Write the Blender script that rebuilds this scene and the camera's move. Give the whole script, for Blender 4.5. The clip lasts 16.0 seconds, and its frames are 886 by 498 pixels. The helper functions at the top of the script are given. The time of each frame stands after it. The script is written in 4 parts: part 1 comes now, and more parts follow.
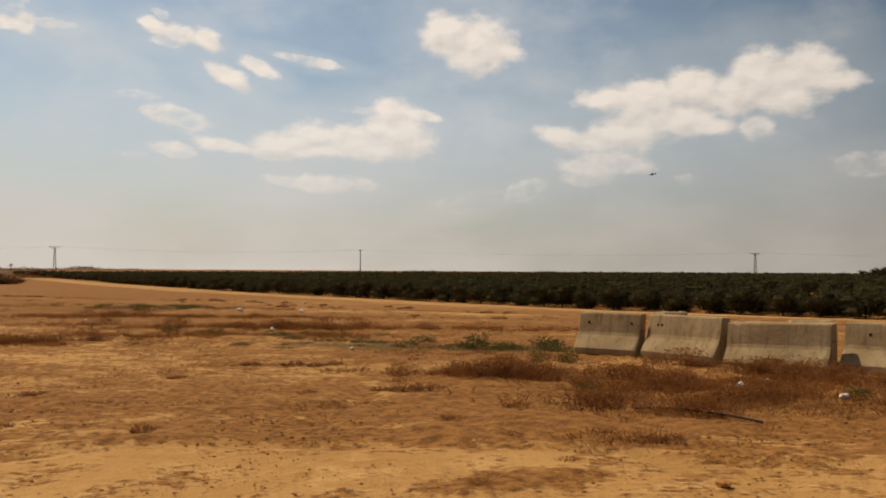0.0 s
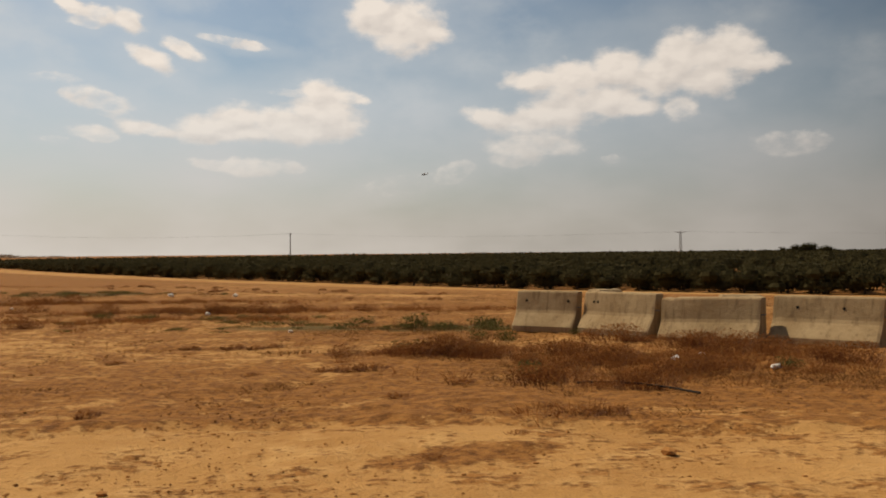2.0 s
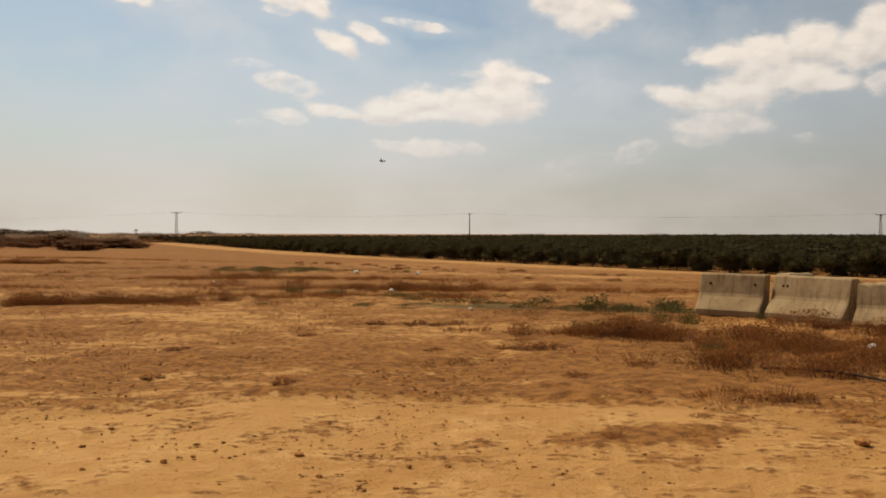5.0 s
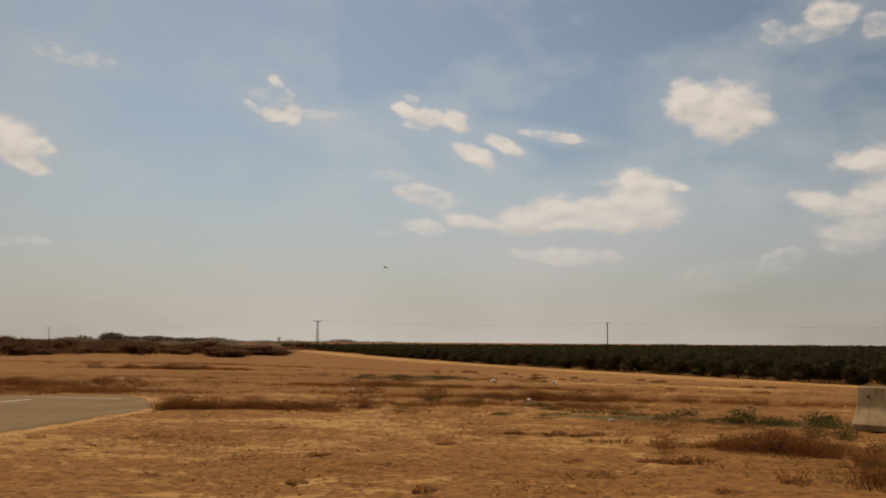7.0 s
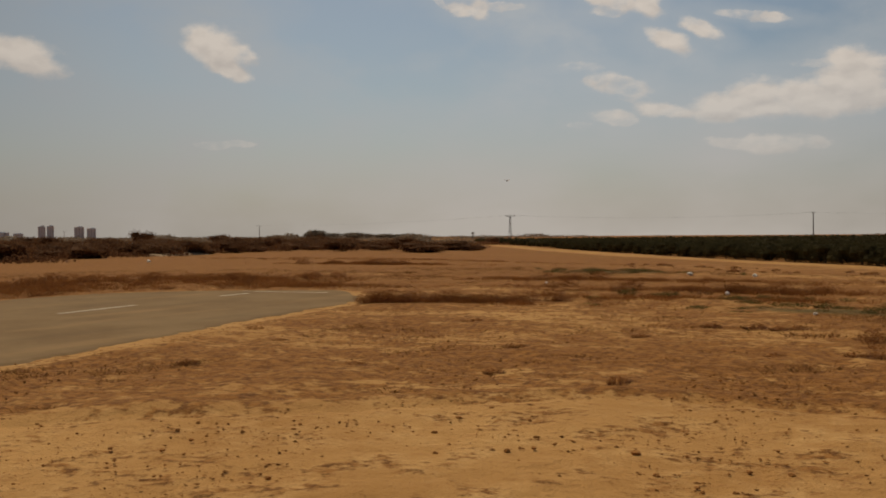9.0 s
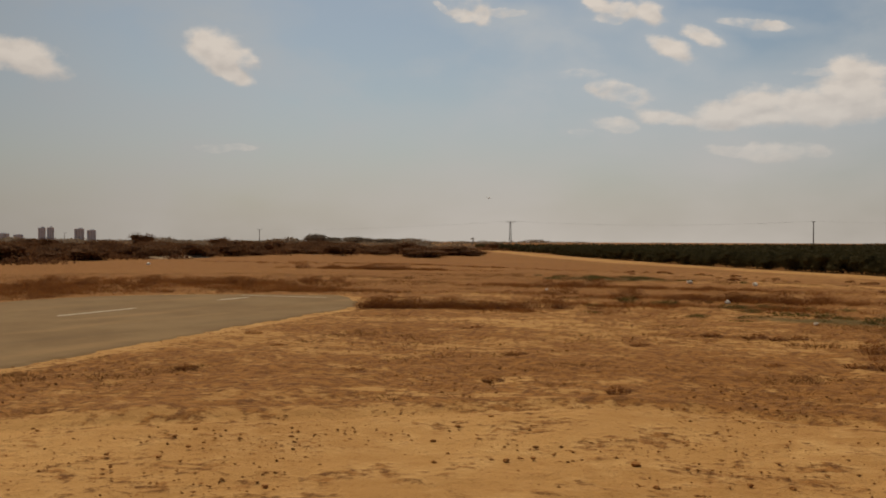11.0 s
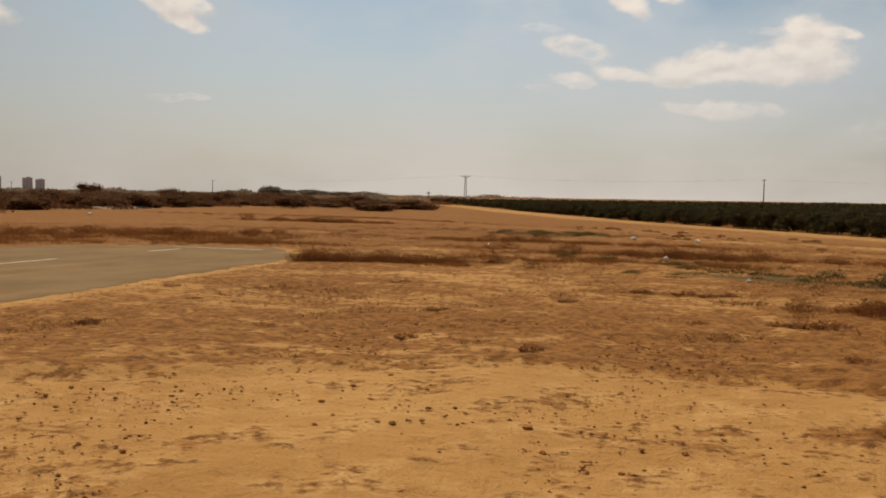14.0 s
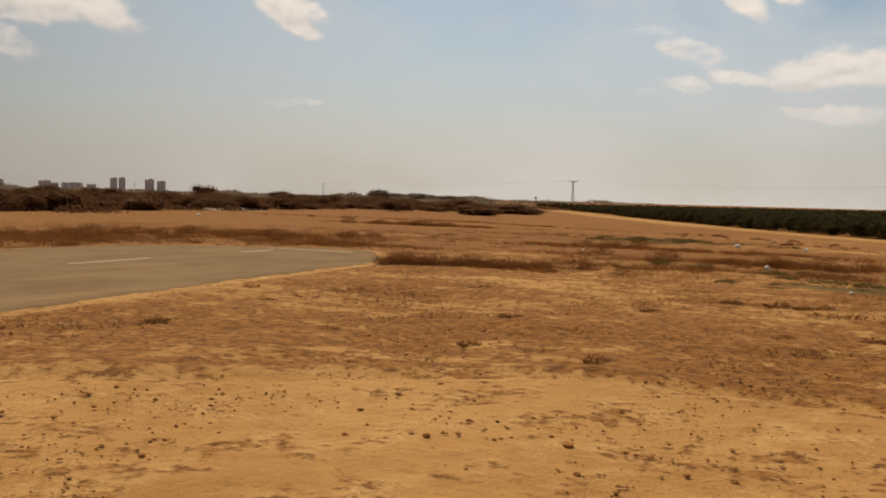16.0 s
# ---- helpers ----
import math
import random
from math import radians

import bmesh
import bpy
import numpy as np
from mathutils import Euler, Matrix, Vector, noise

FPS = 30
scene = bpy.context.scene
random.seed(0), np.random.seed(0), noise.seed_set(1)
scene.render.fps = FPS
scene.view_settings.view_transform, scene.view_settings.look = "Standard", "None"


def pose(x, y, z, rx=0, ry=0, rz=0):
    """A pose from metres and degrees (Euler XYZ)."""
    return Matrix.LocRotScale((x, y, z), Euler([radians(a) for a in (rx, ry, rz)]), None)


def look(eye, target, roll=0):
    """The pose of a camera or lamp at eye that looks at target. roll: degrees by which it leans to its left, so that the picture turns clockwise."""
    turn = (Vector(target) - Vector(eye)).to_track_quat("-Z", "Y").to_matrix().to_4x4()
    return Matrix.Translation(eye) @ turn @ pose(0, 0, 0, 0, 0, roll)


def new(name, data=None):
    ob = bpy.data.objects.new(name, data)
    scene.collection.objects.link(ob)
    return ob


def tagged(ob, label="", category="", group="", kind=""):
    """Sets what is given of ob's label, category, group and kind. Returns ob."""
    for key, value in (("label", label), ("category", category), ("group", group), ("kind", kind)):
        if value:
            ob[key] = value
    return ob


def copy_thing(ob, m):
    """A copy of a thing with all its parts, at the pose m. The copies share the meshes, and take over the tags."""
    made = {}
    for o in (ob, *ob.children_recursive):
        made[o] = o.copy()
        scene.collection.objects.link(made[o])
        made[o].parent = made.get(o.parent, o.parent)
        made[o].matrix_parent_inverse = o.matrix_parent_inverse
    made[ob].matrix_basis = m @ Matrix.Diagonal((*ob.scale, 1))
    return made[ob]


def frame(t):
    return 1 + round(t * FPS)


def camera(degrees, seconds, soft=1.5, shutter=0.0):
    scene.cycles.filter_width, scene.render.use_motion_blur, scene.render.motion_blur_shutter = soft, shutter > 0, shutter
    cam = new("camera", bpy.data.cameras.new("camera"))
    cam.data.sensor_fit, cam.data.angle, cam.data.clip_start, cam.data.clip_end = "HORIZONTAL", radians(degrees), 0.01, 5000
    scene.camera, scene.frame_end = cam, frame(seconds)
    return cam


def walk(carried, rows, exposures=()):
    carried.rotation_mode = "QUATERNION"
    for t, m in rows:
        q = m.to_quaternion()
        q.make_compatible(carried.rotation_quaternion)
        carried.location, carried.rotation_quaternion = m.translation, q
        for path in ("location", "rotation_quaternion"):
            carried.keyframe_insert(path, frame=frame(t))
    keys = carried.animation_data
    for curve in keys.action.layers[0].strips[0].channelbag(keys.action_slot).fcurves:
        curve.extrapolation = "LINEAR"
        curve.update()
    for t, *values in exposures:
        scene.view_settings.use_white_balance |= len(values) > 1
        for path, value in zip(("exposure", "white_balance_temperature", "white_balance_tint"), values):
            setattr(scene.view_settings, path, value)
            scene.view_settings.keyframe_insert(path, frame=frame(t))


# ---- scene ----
def view(x, y, z, yaw, pitch, roll):
    """A camera pose: yaw to the left from +y, pitch up, roll to the left, in degrees."""
    return pose(x, y, z, 0, 0, yaw) @ pose(0, 0, 0, 90 + pitch) @ pose(0, 0, 0, 0, 0, roll)


cam = camera(49.3, 16.0, soft=1.8)
walk(cam, [
    (0.0, view(0.00, 0.00, 1.65, 0.00, 1.29, 0.34)),
    (0.5, view(-0.09, 0.04, 1.66, -1.42, 1.50, -1.46)),
    (0.6, view(-0.17, 0.01, 1.65, -1.56, 2.51, -0.96)),
    (1.0, view(-0.14, -0.10, 1.61, 4.92, 2.88, -0.62)),
    (1.5, view(-0.11, -0.06, 1.62, -1.90, 1.18, 0.36)),
    (2.0, view(-0.16, -0.07, 1.62, -4.12, 0.23, -0.51)),
    (2.5, view(-0.16, -0.07, 1.62, -1.69, -0.24, -0.39)),
    (3.0, view(-0.16, -0.07, 1.64, 0.59, -0.92, 0.57)),
    (3.5, view(-0.19, -0.10, 1.63, 3.78, -0.67, 0.35)),
    (3.7, view(-0.19, -0.11, 1.63, 4.57, -0.99, 0.31)),
    (5.8, view(-0.20, -0.23, 1.60, 9.95, -0.82, -0.70)),
    (6.0, view(-0.22, -0.23, 1.61, 11.87, -0.92, -1.07)),
    (6.5, view(-0.21, -0.22, 1.63, 13.60, 3.04, -0.03)),
    (7.0, view(-0.22, -0.29, 1.60, 14.52, 5.52, 0.43)),
    (7.5, view(-0.21, -0.27, 1.61, 17.23, 2.73, -0.28)),
    (8.0, view(-0.21, -0.32, 1.62, 21.49, 1.53, -0.24)),
    (8.5, view(-0.21, -0.32, 1.61, 21.43, 2.03, 0.00)),
    (9.0, view(-0.19, -0.37, 1.61, 25.85, -0.75, -0.35)),
    (9.2, view(-0.22, -0.39, 1.61, 26.53, -1.35, 0.39)),
    (11.3, view(-0.21, -0.33, 1.63, 25.46, 0.10, 0.10)),
    (11.5, view(-0.19, -0.33, 1.62, 24.78, 1.28, 0.26)),
    (12.0, view(-0.16, -0.34, 1.62, 22.36, 1.14, -0.47)),
    (12.4, view(-0.17, -0.24, 1.61, 19.38, 0.75, -0.22)),
    (12.5, view(-0.29, -0.29, 1.56, 21.40, -0.42, 0.27)),
    (12.7, view(-0.20, -0.11, 1.65, 20.51, 3.08, -0.66)),
    (13.0, view(-0.17, -0.06, 1.58, 23.81, -2.03, -0.10)),
    (13.5, view(-0.03, 0.18, 1.65, 21.32, -1.19, 1.04)),
    (14.0, view(0.04, 0.29, 1.60, 23.20, -3.14, 0.93)),
    (14.5, view(0.09, 0.47, 1.52, 26.52, -2.78, 3.66)),
    (15.0, view(0.14, 0.58, 1.54, 25.98, -3.44, 2.97)),
    (15.5, view(0.20, 0.70, 1.57, 30.24, -1.81, 2.34)),
    (16.0, view(0.31, 0.80, 1.59, 29.55, -3.00, 1.46)),
], exposures=[(0.0, 0.0), (1.0, 0.0), (2.0, -0.02), (3.5, 0.05), (6.0, 0.1), (6.5, 0.03), (7.0, -0.28), (8.0, -0.45), (8.5, -0.5), (9.0, -0.53),
              (11.5, -0.36), (12.5, -0.34), (13.0, -0.28), (14.0, -0.05), (16.0, -0.02)])

# ---- sky, sun ----
SUN_AZ, SUN_EL = 50.0, 56.0      # degrees to the left of +y, degrees up
SUN_STRENGTH, SKY_STRENGTH = 3.9, 0.085


class Tree:
    """Short hand for building a node tree."""

    def __init__(self, tree):
        self.t = tree

    def n(self, kind, **kw):
        node = self.t.nodes.new(kind)
        for key, value in kw.items():
            if key == "op":
                node.operation = value
            elif key == "dt":
                node.data_type = value
        return node

    def put(self, socket, value):
        if isinstance(value, bpy.types.NodeSocket):
            self.t.links.new(value, socket)
        else:
            socket.default_value = value

    def math(self, op, a, b=None, c=None, clamp=False):
        node = self.n("ShaderNodeMath", op=op)
        node.use_clamp = clamp
        for i, v in enumerate((a, b, c)):
            if v is not None:
                self.put(node.inputs[i], v)
        return node.outputs[0]

    def vmath(self, op, a, b=None):
        node = self.n("ShaderNodeVectorMath", op=op)
        self.put(node.inputs[0], a)
        if b is not None:
            self.put(node.inputs[1], b)
        return node.outputs["Value"] if op in ("LENGTH", "DISTANCE", "DOT_PRODUCT") else node.outputs["Vector"]

    def noise(self, vec, scale, detail=4.0, rough=0.55, color=False):
        node = self.n("ShaderNodeTexNoise")
        if vec is not None:
            self.put(node.inputs["Vector"], vec)
        node.inputs["Scale"].default_value = scale
        node.inputs["Detail"].default_value = detail
        node.inputs["Roughness"].default_value = rough
        return node.outputs["Color" if color else "Fac"]

    def ramp(self, fac, *stops):
        node = self.n("ShaderNodeValToRGB")
        els = node.color_ramp.elements
        while len(els) < len(stops):
            els.new(0.5)
        for e, (p, c) in zip(els, stops):
            e.position = p
            e.color = (*c, 1) if isinstance(c, tuple) else (c, c, c, 1)
        self.put(node.inputs[0], fac)
        return node.outputs[0]

    def mix(self, fac, a, b, blend="MIX"):
        node = self.n("ShaderNodeMix", dt="RGBA")
        node.blend_type = blend
        self.put(node.inputs[0], fac)
        for s, v in ((node.inputs[6], a), (node.inputs[7], b)):
            self.put(s, (*v, 1) if isinstance(v, tuple) else v)
        return node.outputs[2]

    def map(self, v, a, b, c=0.0, d=1.0, smooth=True):
        node = self.n("ShaderNodeMapRange")
        node.interpolation_type = "SMOOTHSTEP" if smooth else "LINEAR"
        for i, x in enumerate((v, a, b, c, d)):
            self.put(node.inputs[i], x)
        return node.outputs[0]


# cumulus puffs: azimuth to the left, elevation, half width, half height (degrees), thickness, slope down to the right
PUFFS = []


def cumulus(az, el, half_width, half_height, thick, slope):
    PUFFS.append((az, el, half_width, half_height, thick, slope))


# great bank
cumulus(-18.04, 11.0, 1.60, 1.51, 1.0, 0)
cumulus(-20.45, 11.01, 2.21, 1.39, 1.0, 0)
cumulus(-22.2, 10.53, 1.37, 0.61, 1.0, 0)
cumulus(-19.7, 9.89, 1.97, 1.06, 1.0, 0)
cumulus(-16.82, 10.03, 1.87, 1.14, 1.0, 0)
cumulus(-14.38, 10.45, 1.79, 1.09, 1.0, 0)
cumulus(-12.09, 10.09, 2.04, 0.97, 1.0, 0)
cumulus(-9.75, 9.96, 1.73, 0.65, 1.0, 0)
cumulus(-13.53, 8.66, 2.36, 0.91, 1.0, 0)
cumulus(-15.26, 8.26, 1.56, 0.51, 1.0, 0)
cumulus(-10.63, 7.99, 2.31, 0.79, 1.0, 0)
cumulus(-7.02, 7.88, 1.67, 0.53, 1, 20)
cumulus(-9.0, 7.56, 1.99, 0.59, 0.9, 0)
cumulus(-9.5, 6.24, 2.59, 0.66, 0.75, 0)
cumulus(-8.68, 5.5, 1.40, 0.50, 0.45, 0)
cumulus(-17.98, 8.19, 0.86, 0.63, 0.85, 0)
cumulus(-24.03, 5.93, 1.84, 0.61, 0.35, 0)
cumulus(-4.87, 4.75, 1.07, 0.50, 0.3, -20)
cumulus(-1.86, 4.08, 2.01, 0.47, 0.2, -8)
cumulus(-14.0, 5.43, 0.49, 0.19, 0.3, 0)
cumulus(-12.1, 9.0, 2.3, 0.75, 0.9, 0)
cumulus(-9.6, 7.1, 2.4, 0.6, 0.7, 0)
# single puff
cumulus(-0.32, 13.76, 1.65, 1.28, 1, 8)
cumulus(-2.15, 13.28, 2.13, 1.40, 1, 8)
cumulus(-3.61, 12.9, 1.23, 0.57, 1, 8)
cumulus(0.48, 13.77, 1.06, 0.77, 1.0, 0)
cumulus(-1.73, 12.35, 1.80, 0.64, 0.8, 0)
# high scraps
cumulus(-7.39, 17.91, 1.02, 0.67, 0.9, 0)
cumulus(-8.43, 17.94, 0.95, 0.48, 0.7, 0)
cumulus(-4.81, 17.63, 0.65, 0.37, 0.45, 15)
cumulus(-10.29, 17.22, 0.88, 0.60, 0.5, 0)
cumulus(-6.32, 17.12, 1.93, 0.43, 0.25, 0)
# low bank
cumulus(2.86, 8.24, 1.95, 1.40, 1.0, 0)
cumulus(3.14, 9.48, 1.08, 0.60, 1.0, 0)
cumulus(1.36, 9.11, 1.08, 0.33, 0.8, 10)
cumulus(5.54, 7.6, 2.01, 0.93, 1.0, 0)
cumulus(7.86, 7.78, 1.47, 0.86, 1.0, 0)
cumulus(9.82, 7.17, 1.72, 0.79, 1.0, 0)
cumulus(2.12, 7.39, 1.34, 0.80, 1.0, 0)
cumulus(12.73, 7.15, 1.71, 0.39, 0.9, 8)
cumulus(15.58, 6.79, 1.36, 0.39, 0.6, 5)
cumulus(17.82, 6.47, 0.58, 0.16, 0.3, 0)
cumulus(4.53, 7.09, 3.08, 0.60, 1.0, 0)
cumulus(7.69, 6.96, 3.33, 0.46, 1.0, 0)
cumulus(4.55, 9.4, 1.34, 0.20, 0.4, 0)
# bank below it
cumulus(9.08, 5.12, 1.19, 0.30, 0.5, 10)
cumulus(7.17, 5.09, 2.00, 0.46, 0.7, 0)
cumulus(5.12, 5.19, 1.14, 0.40, 0.65, 12)
# small scraps
cumulus(16.75, 13.66, 0.77, 0.38, 0.9, 20)
cumulus(15.4, 13.3, 1.17, 0.47, 0.9, 15)
cumulus(13.85, 13.08, 0.85, 0.54, 0.9, 35)
cumulus(16.48, 14.33, 0.39, 0.22, 0.4, 20)
cumulus(15.96, 12.89, 0.97, 0.38, 0.5, 0)
cumulus(12.62, 11.01, 1.25, 0.58, 1, 25)
cumulus(10.85, 11.66, 1.19, 0.39, 0.8, 25)
cumulus(8.07, 12.16, 1.83, 0.26, 0.35, 10)
cumulus(7.0, 11.97, 0.54, 0.23, 0.4, 20)
cumulus(15.6, 8.73, 1.81, 0.58, 0.65, 12)
cumulus(17.09, 9.04, 0.51, 0.25, 0.5, 0)
cumulus(14.49, 7.92, 1.17, 0.32, 0.25, 20)
cumulus(17.77, 9.78, 1.28, 0.25, 0.2, 0)
# thin wisp
cumulus(25.98, 13.56, 0.54, 0.23, 0.6, 35)
cumulus(24.78, 13.17, 0.87, 0.36, 0.75, 10)
cumulus(23.69, 13.15, 0.61, 0.59, 0.8, 0)
cumulus(22.18, 13.28, 1.22, 0.23, 0.5, 0)
cumulus(24.56, 15.02, 0.54, 0.23, 0.5, 30)
cumulus(23.68, 14.42, 0.30, 0.16, 0.35, 30)
cumulus(24.87, 13.91, 1.01, 0.65, 0.2, 0)
cumulus(36.01, 15.61, 1.92, 0.43, 0.15, 8)
# lone puff
cumulus(39.81, 11.18, 0.83, 0.82, 1.0, 0)
cumulus(38.89, 10.77, 1.67, 1.07, 1, 25)
cumulus(37.59, 10.52, 0.91, 0.45, 0.9, 20)
cumulus(38.43, 9.72, 1.48, 0.48, 0.95, 25)
# streak below it
cumulus(39.17, 5.33, 0.96, 0.22, 0.4, 0)
cumulus(37.79, 5.43, 0.84, 0.19, 0.35, 0)
# far bank
cumulus(51.31, 10.1, 2.83, 0.85, 1.0, -1)
cumulus(49.13, 9.76, 2.06, 0.80, 1, 14)
cumulus(53.7, 10.16, 2.42, 0.71, 1.0, -1)
cumulus(53.98, 7.91, 1.45, 0.72, 0.6, 24)
cumulus(52.59, 9.45, 2.14, 0.60, 0.9, -1)


def billow(t, p):
    """Rounded heaps on heaps, about 0 on average."""
    bend = t.vmath("SUBTRACT", t.noise(p, 1.1, 3.0, 0.5, True), (0.5, 0.5, 0.5))
    q = t.vmath("ADD", p, t.vmath("MULTIPLY", bend, (0.9, 0.7, 0.0)))

    def heaps(scale):
        node = t.n("ShaderNodeTexVoronoi")
        node.feature = "SMOOTH_F1"
        t.put(node.inputs["Vector"], t.vmath("MULTIPLY", q, scale))
        node.inputs["Scale"].default_value = 1.0
        node.inputs["Smoothness"].default_value = 0.5
        return node.outputs["Distance"]

    big = t.math("MULTIPLY", t.math("SUBTRACT", 0.50, heaps((0.62, 1.0, 1.0))), 0.42)
    small = t.math("MULTIPLY", t.math("SUBTRACT", 0.50, heaps((1.5, 2.2, 1.0))), 0.15)
    wisp = t.math("MULTIPLY", t.math("SUBTRACT", t.noise(t.vmath("MULTIPLY", p, (0.7, 1.2, 1.0)), 1.0, 6.0, 0.60), 0.5), 1.15)
    return t.math("ADD", t.math("ADD", big, small), wisp)


def make_world():
    world = bpy.data.worlds.new("world")
    scene.world = world
    world.use_nodes = True
    t = Tree(world.node_tree)
    t.t.nodes.clear()
    way = t.n("ShaderNodeTexCoord").outputs["Generated"]
    sep = t.n("ShaderNodeSeparateXYZ")
    t.put(sep.inputs[0], way)
    az = t.math("DEGREES", t.math("ARCTAN2", t.math("MULTIPLY", sep.outputs[0], -1.0), sep.outputs[1]))
    el = t.math("DEGREES", t.math("ARCSINE", sep.outputs[2]))
    sky = t.n("ShaderNodeTexSky")
    sky.sky_type, sky.sun_disc = "NISHITA", False
    sky.sun_elevation, sky.sun_rotation = radians(SUN_EL), radians(-SUN_AZ)
    sky.air_density, sky.dust_density, sky.ozone_density = 1.0, 2.2, 1.2
    blue = t.vmath("MULTIPLY", sky.outputs[0], (SKY_STRENGTH * 0.95, SKY_STRENGTH * 0.97, SKY_STRENGTH * 0.92))
    # dusty haze that thickens towards the horizon, uneven in wide soft veils; brightness set to peak 17 degrees left,
    # not at the sun
    veil = t.noise(t.vmath("MULTIPLY", way, (1.0, 1.0, 2.4)), 4.0, 4.0, 0.5)
    veil2 = t.noise(t.vmath("MULTIPLY", way, (1.0, 1.0, 1.7)), 9.0, 5.0, 0.55)
    haze = t.map(t.math("ADD", el, t.math("MULTIPLY", t.math("SUBTRACT", veil, 0.5), -26.0)), -2.0, 15.5, 1.0, 0.04, False)
    haze = t.math("ADD", haze, t.math("MULTIPLY", t.map(veil2, 0.44, 0.72), t.map(el, 4.0, 11.0, 0.06, 0.50)), clamp=True)
    low = t.map(el, 0.0, 10.0)
    haze_col = t.mix(low, (0.57, 0.515, 0.452), (0.52, 0.55, 0.57))
    brightward = t.vmath("DOT_PRODUCT", way, (-math.sin(radians(17.0)), math.cos(radians(17.0)), 0.0))
    base = t.mix(haze, blue, haze_col)
    gain = t.map(brightward, 0.65, 1.0, 0.52, 1.11, False)
    base = t.vmath("MULTIPLY", base, gain)
    # cumulus
    flat = t.n("ShaderNodeCombineXYZ")
    t.put(flat.inputs[0], az)
    t.put(flat.inputs[1], el)
    p = flat.outputs[0]
    w1 = t.vmath("SUBTRACT", t.noise(t.vmath("MULTIPLY", p, (0.6, 1.0, 1.0)), 1.0, 5.0, 0.6, True), (0.5, 0.5, 0.5))
    warped = t.vmath("ADD", p, t.vmath("MULTIPLY", w1, (1.0, 0.6, 0.0)))

    def heaped(point):
        field = None
        for a, e, rx, ry, thick, slope in PUFFS:
            off = t.vmath("SUBTRACT", point, (a, e, 0.0))
            if slope:
                turn = t.n("ShaderNodeVectorRotate")
                turn.rotation_type = "Z_AXIS"
                t.put(turn.inputs["Vector"], off)
                turn.inputs["Angle"].default_value = radians(-slope)
                off = turn.outputs[0]
            off = t.vmath("MULTIPLY", off, (0.89 / rx, 0.89 / ry, 0.0))
            one = t.math("MULTIPLY_ADD", t.vmath("LENGTH", off), -1.35, 1.35)
            if thick < 1:
                one = t.math("MINIMUM", one, -0.2 + 0.75 * thick)
            if field is None:
                field = one
            else:
                node = t.n("ShaderNodeMath", op="SMOOTH_MAX")
                t.put(node.inputs[0], field)
                t.put(node.inputs[1], one)
                node.inputs[2].default_value = 0.55
                field = node.outputs[0]
        return field

    field = heaped(warped)
    above = heaped(t.vmath("ADD", warped, (0.25, 0.5, 0.0)))
    topside = t.map(t.math("SUBTRACT", field, above), -0.75, 0.75)
    puff = billow(t, p)
    lump_a = t.noise(t.vmath("MULTIPLY", p, (0.7, 1.1, 1.0)), 1.0, 3.0, 0.45)
    lump_b = t.noise(t.vmath("MULTIPLY", t.vmath("ADD", p, (0.25, 0.5, 0.0)), (0.7, 1.1, 1.0)), 1.0, 3.0, 0.45)
    lit = t.math("SUBTRACT", lump_a, lump_b)
    field = t.math("ADD", field, t.math("MULTIPLY", puff, 1.05))
    base = t.mix(t.map(field, -2.2, 0.1, 0.0, 0.45, False), base, t.vmath("MULTIPLY", haze_col, gain))
    cover = t.math("MULTIPLY", t.map(field, -0.24, 0.62), t.map(el, 2.0, 10.5, 0.30, 1.0))
    light = t.math("ADD", t.math("MULTIPLY", t.map(lit, -0.30, 0.18), 0.55), t.math("MULTIPLY", topside, 0.62), clamp=True)
    cloud_col = t.mix(light, (0.66, 0.585, 0.52), (0.89, 0.785, 0.68))
    cloud_col = t.vmath("MULTIPLY", cloud_col, t.map(brightward, 0.60, 1.0, 0.80, 1.03, False))
    out_col = t.mix(t.math("MULTIPLY", cover, 0.93), base, cloud_col)
    bg = t.n("ShaderNodeBackground")
    t.put(bg.inputs[0], out_col)
    bg.inputs[1].default_value = 1.0
    out = t.n("ShaderNodeOutputWorld")
    t.put(out.inputs[0], bg.outputs[0])


make_world()
sun_data = bpy.data.lights.new("sun", "SUN")
sun_data.energy, sun_data.angle, sun_data.color = SUN_STRENGTH, radians(0.6), (1.0, 0.83, 0.60)
sun = new("sun", sun_data)
to_sun = Vector((-math.sin(radians(SUN_AZ)) * math.cos(radians(SUN_EL)),
                 math.cos(radians(SUN_AZ)) * math.cos(radians(SUN_EL)), math.sin(radians(SUN_EL))))
sun.matrix_basis = look(to_sun * 60, (0, 0, 0))


# ---- materials ----
def material(name, build):
    m = bpy.data.materials.new(name)
    m.use_nodes = True
    t = Tree(m.node_tree)
    bsdf = next(n for n in t.t.nodes if n.type == "BSDF_PRINCIPLED")
    leaf = build(t, bsdf.inputs, t.n("ShaderNodeNewGeometry"))
    if leaf is not None:                 # thin leaves let some light through
        thin = t.n("ShaderNodeBsdfTranslucent")
        t.put(thin.inputs[0], leaf)
        both = t.n("ShaderNodeMixShader")
        both.inputs[0].default_value = 0.38
        t.put(both.inputs[1], bsdf.outputs[0])
        t.put(both.inputs[2], thin.outputs[0])
        out = next(n for n in t.t.nodes if n.type == "OUTPUT_MATERIAL")
        t.put(out.inputs[0], both.outputs[0])
    return m


def bump(t, i, height, strength, distance):
    node = t.n("ShaderNodeBump")
    node.inputs["Strength"].default_value = strength
    node.inputs["Distance"].default_value = distance
    t.put(node.inputs["Height"], height)
    t.put(i["Normal"], node.outputs[0])


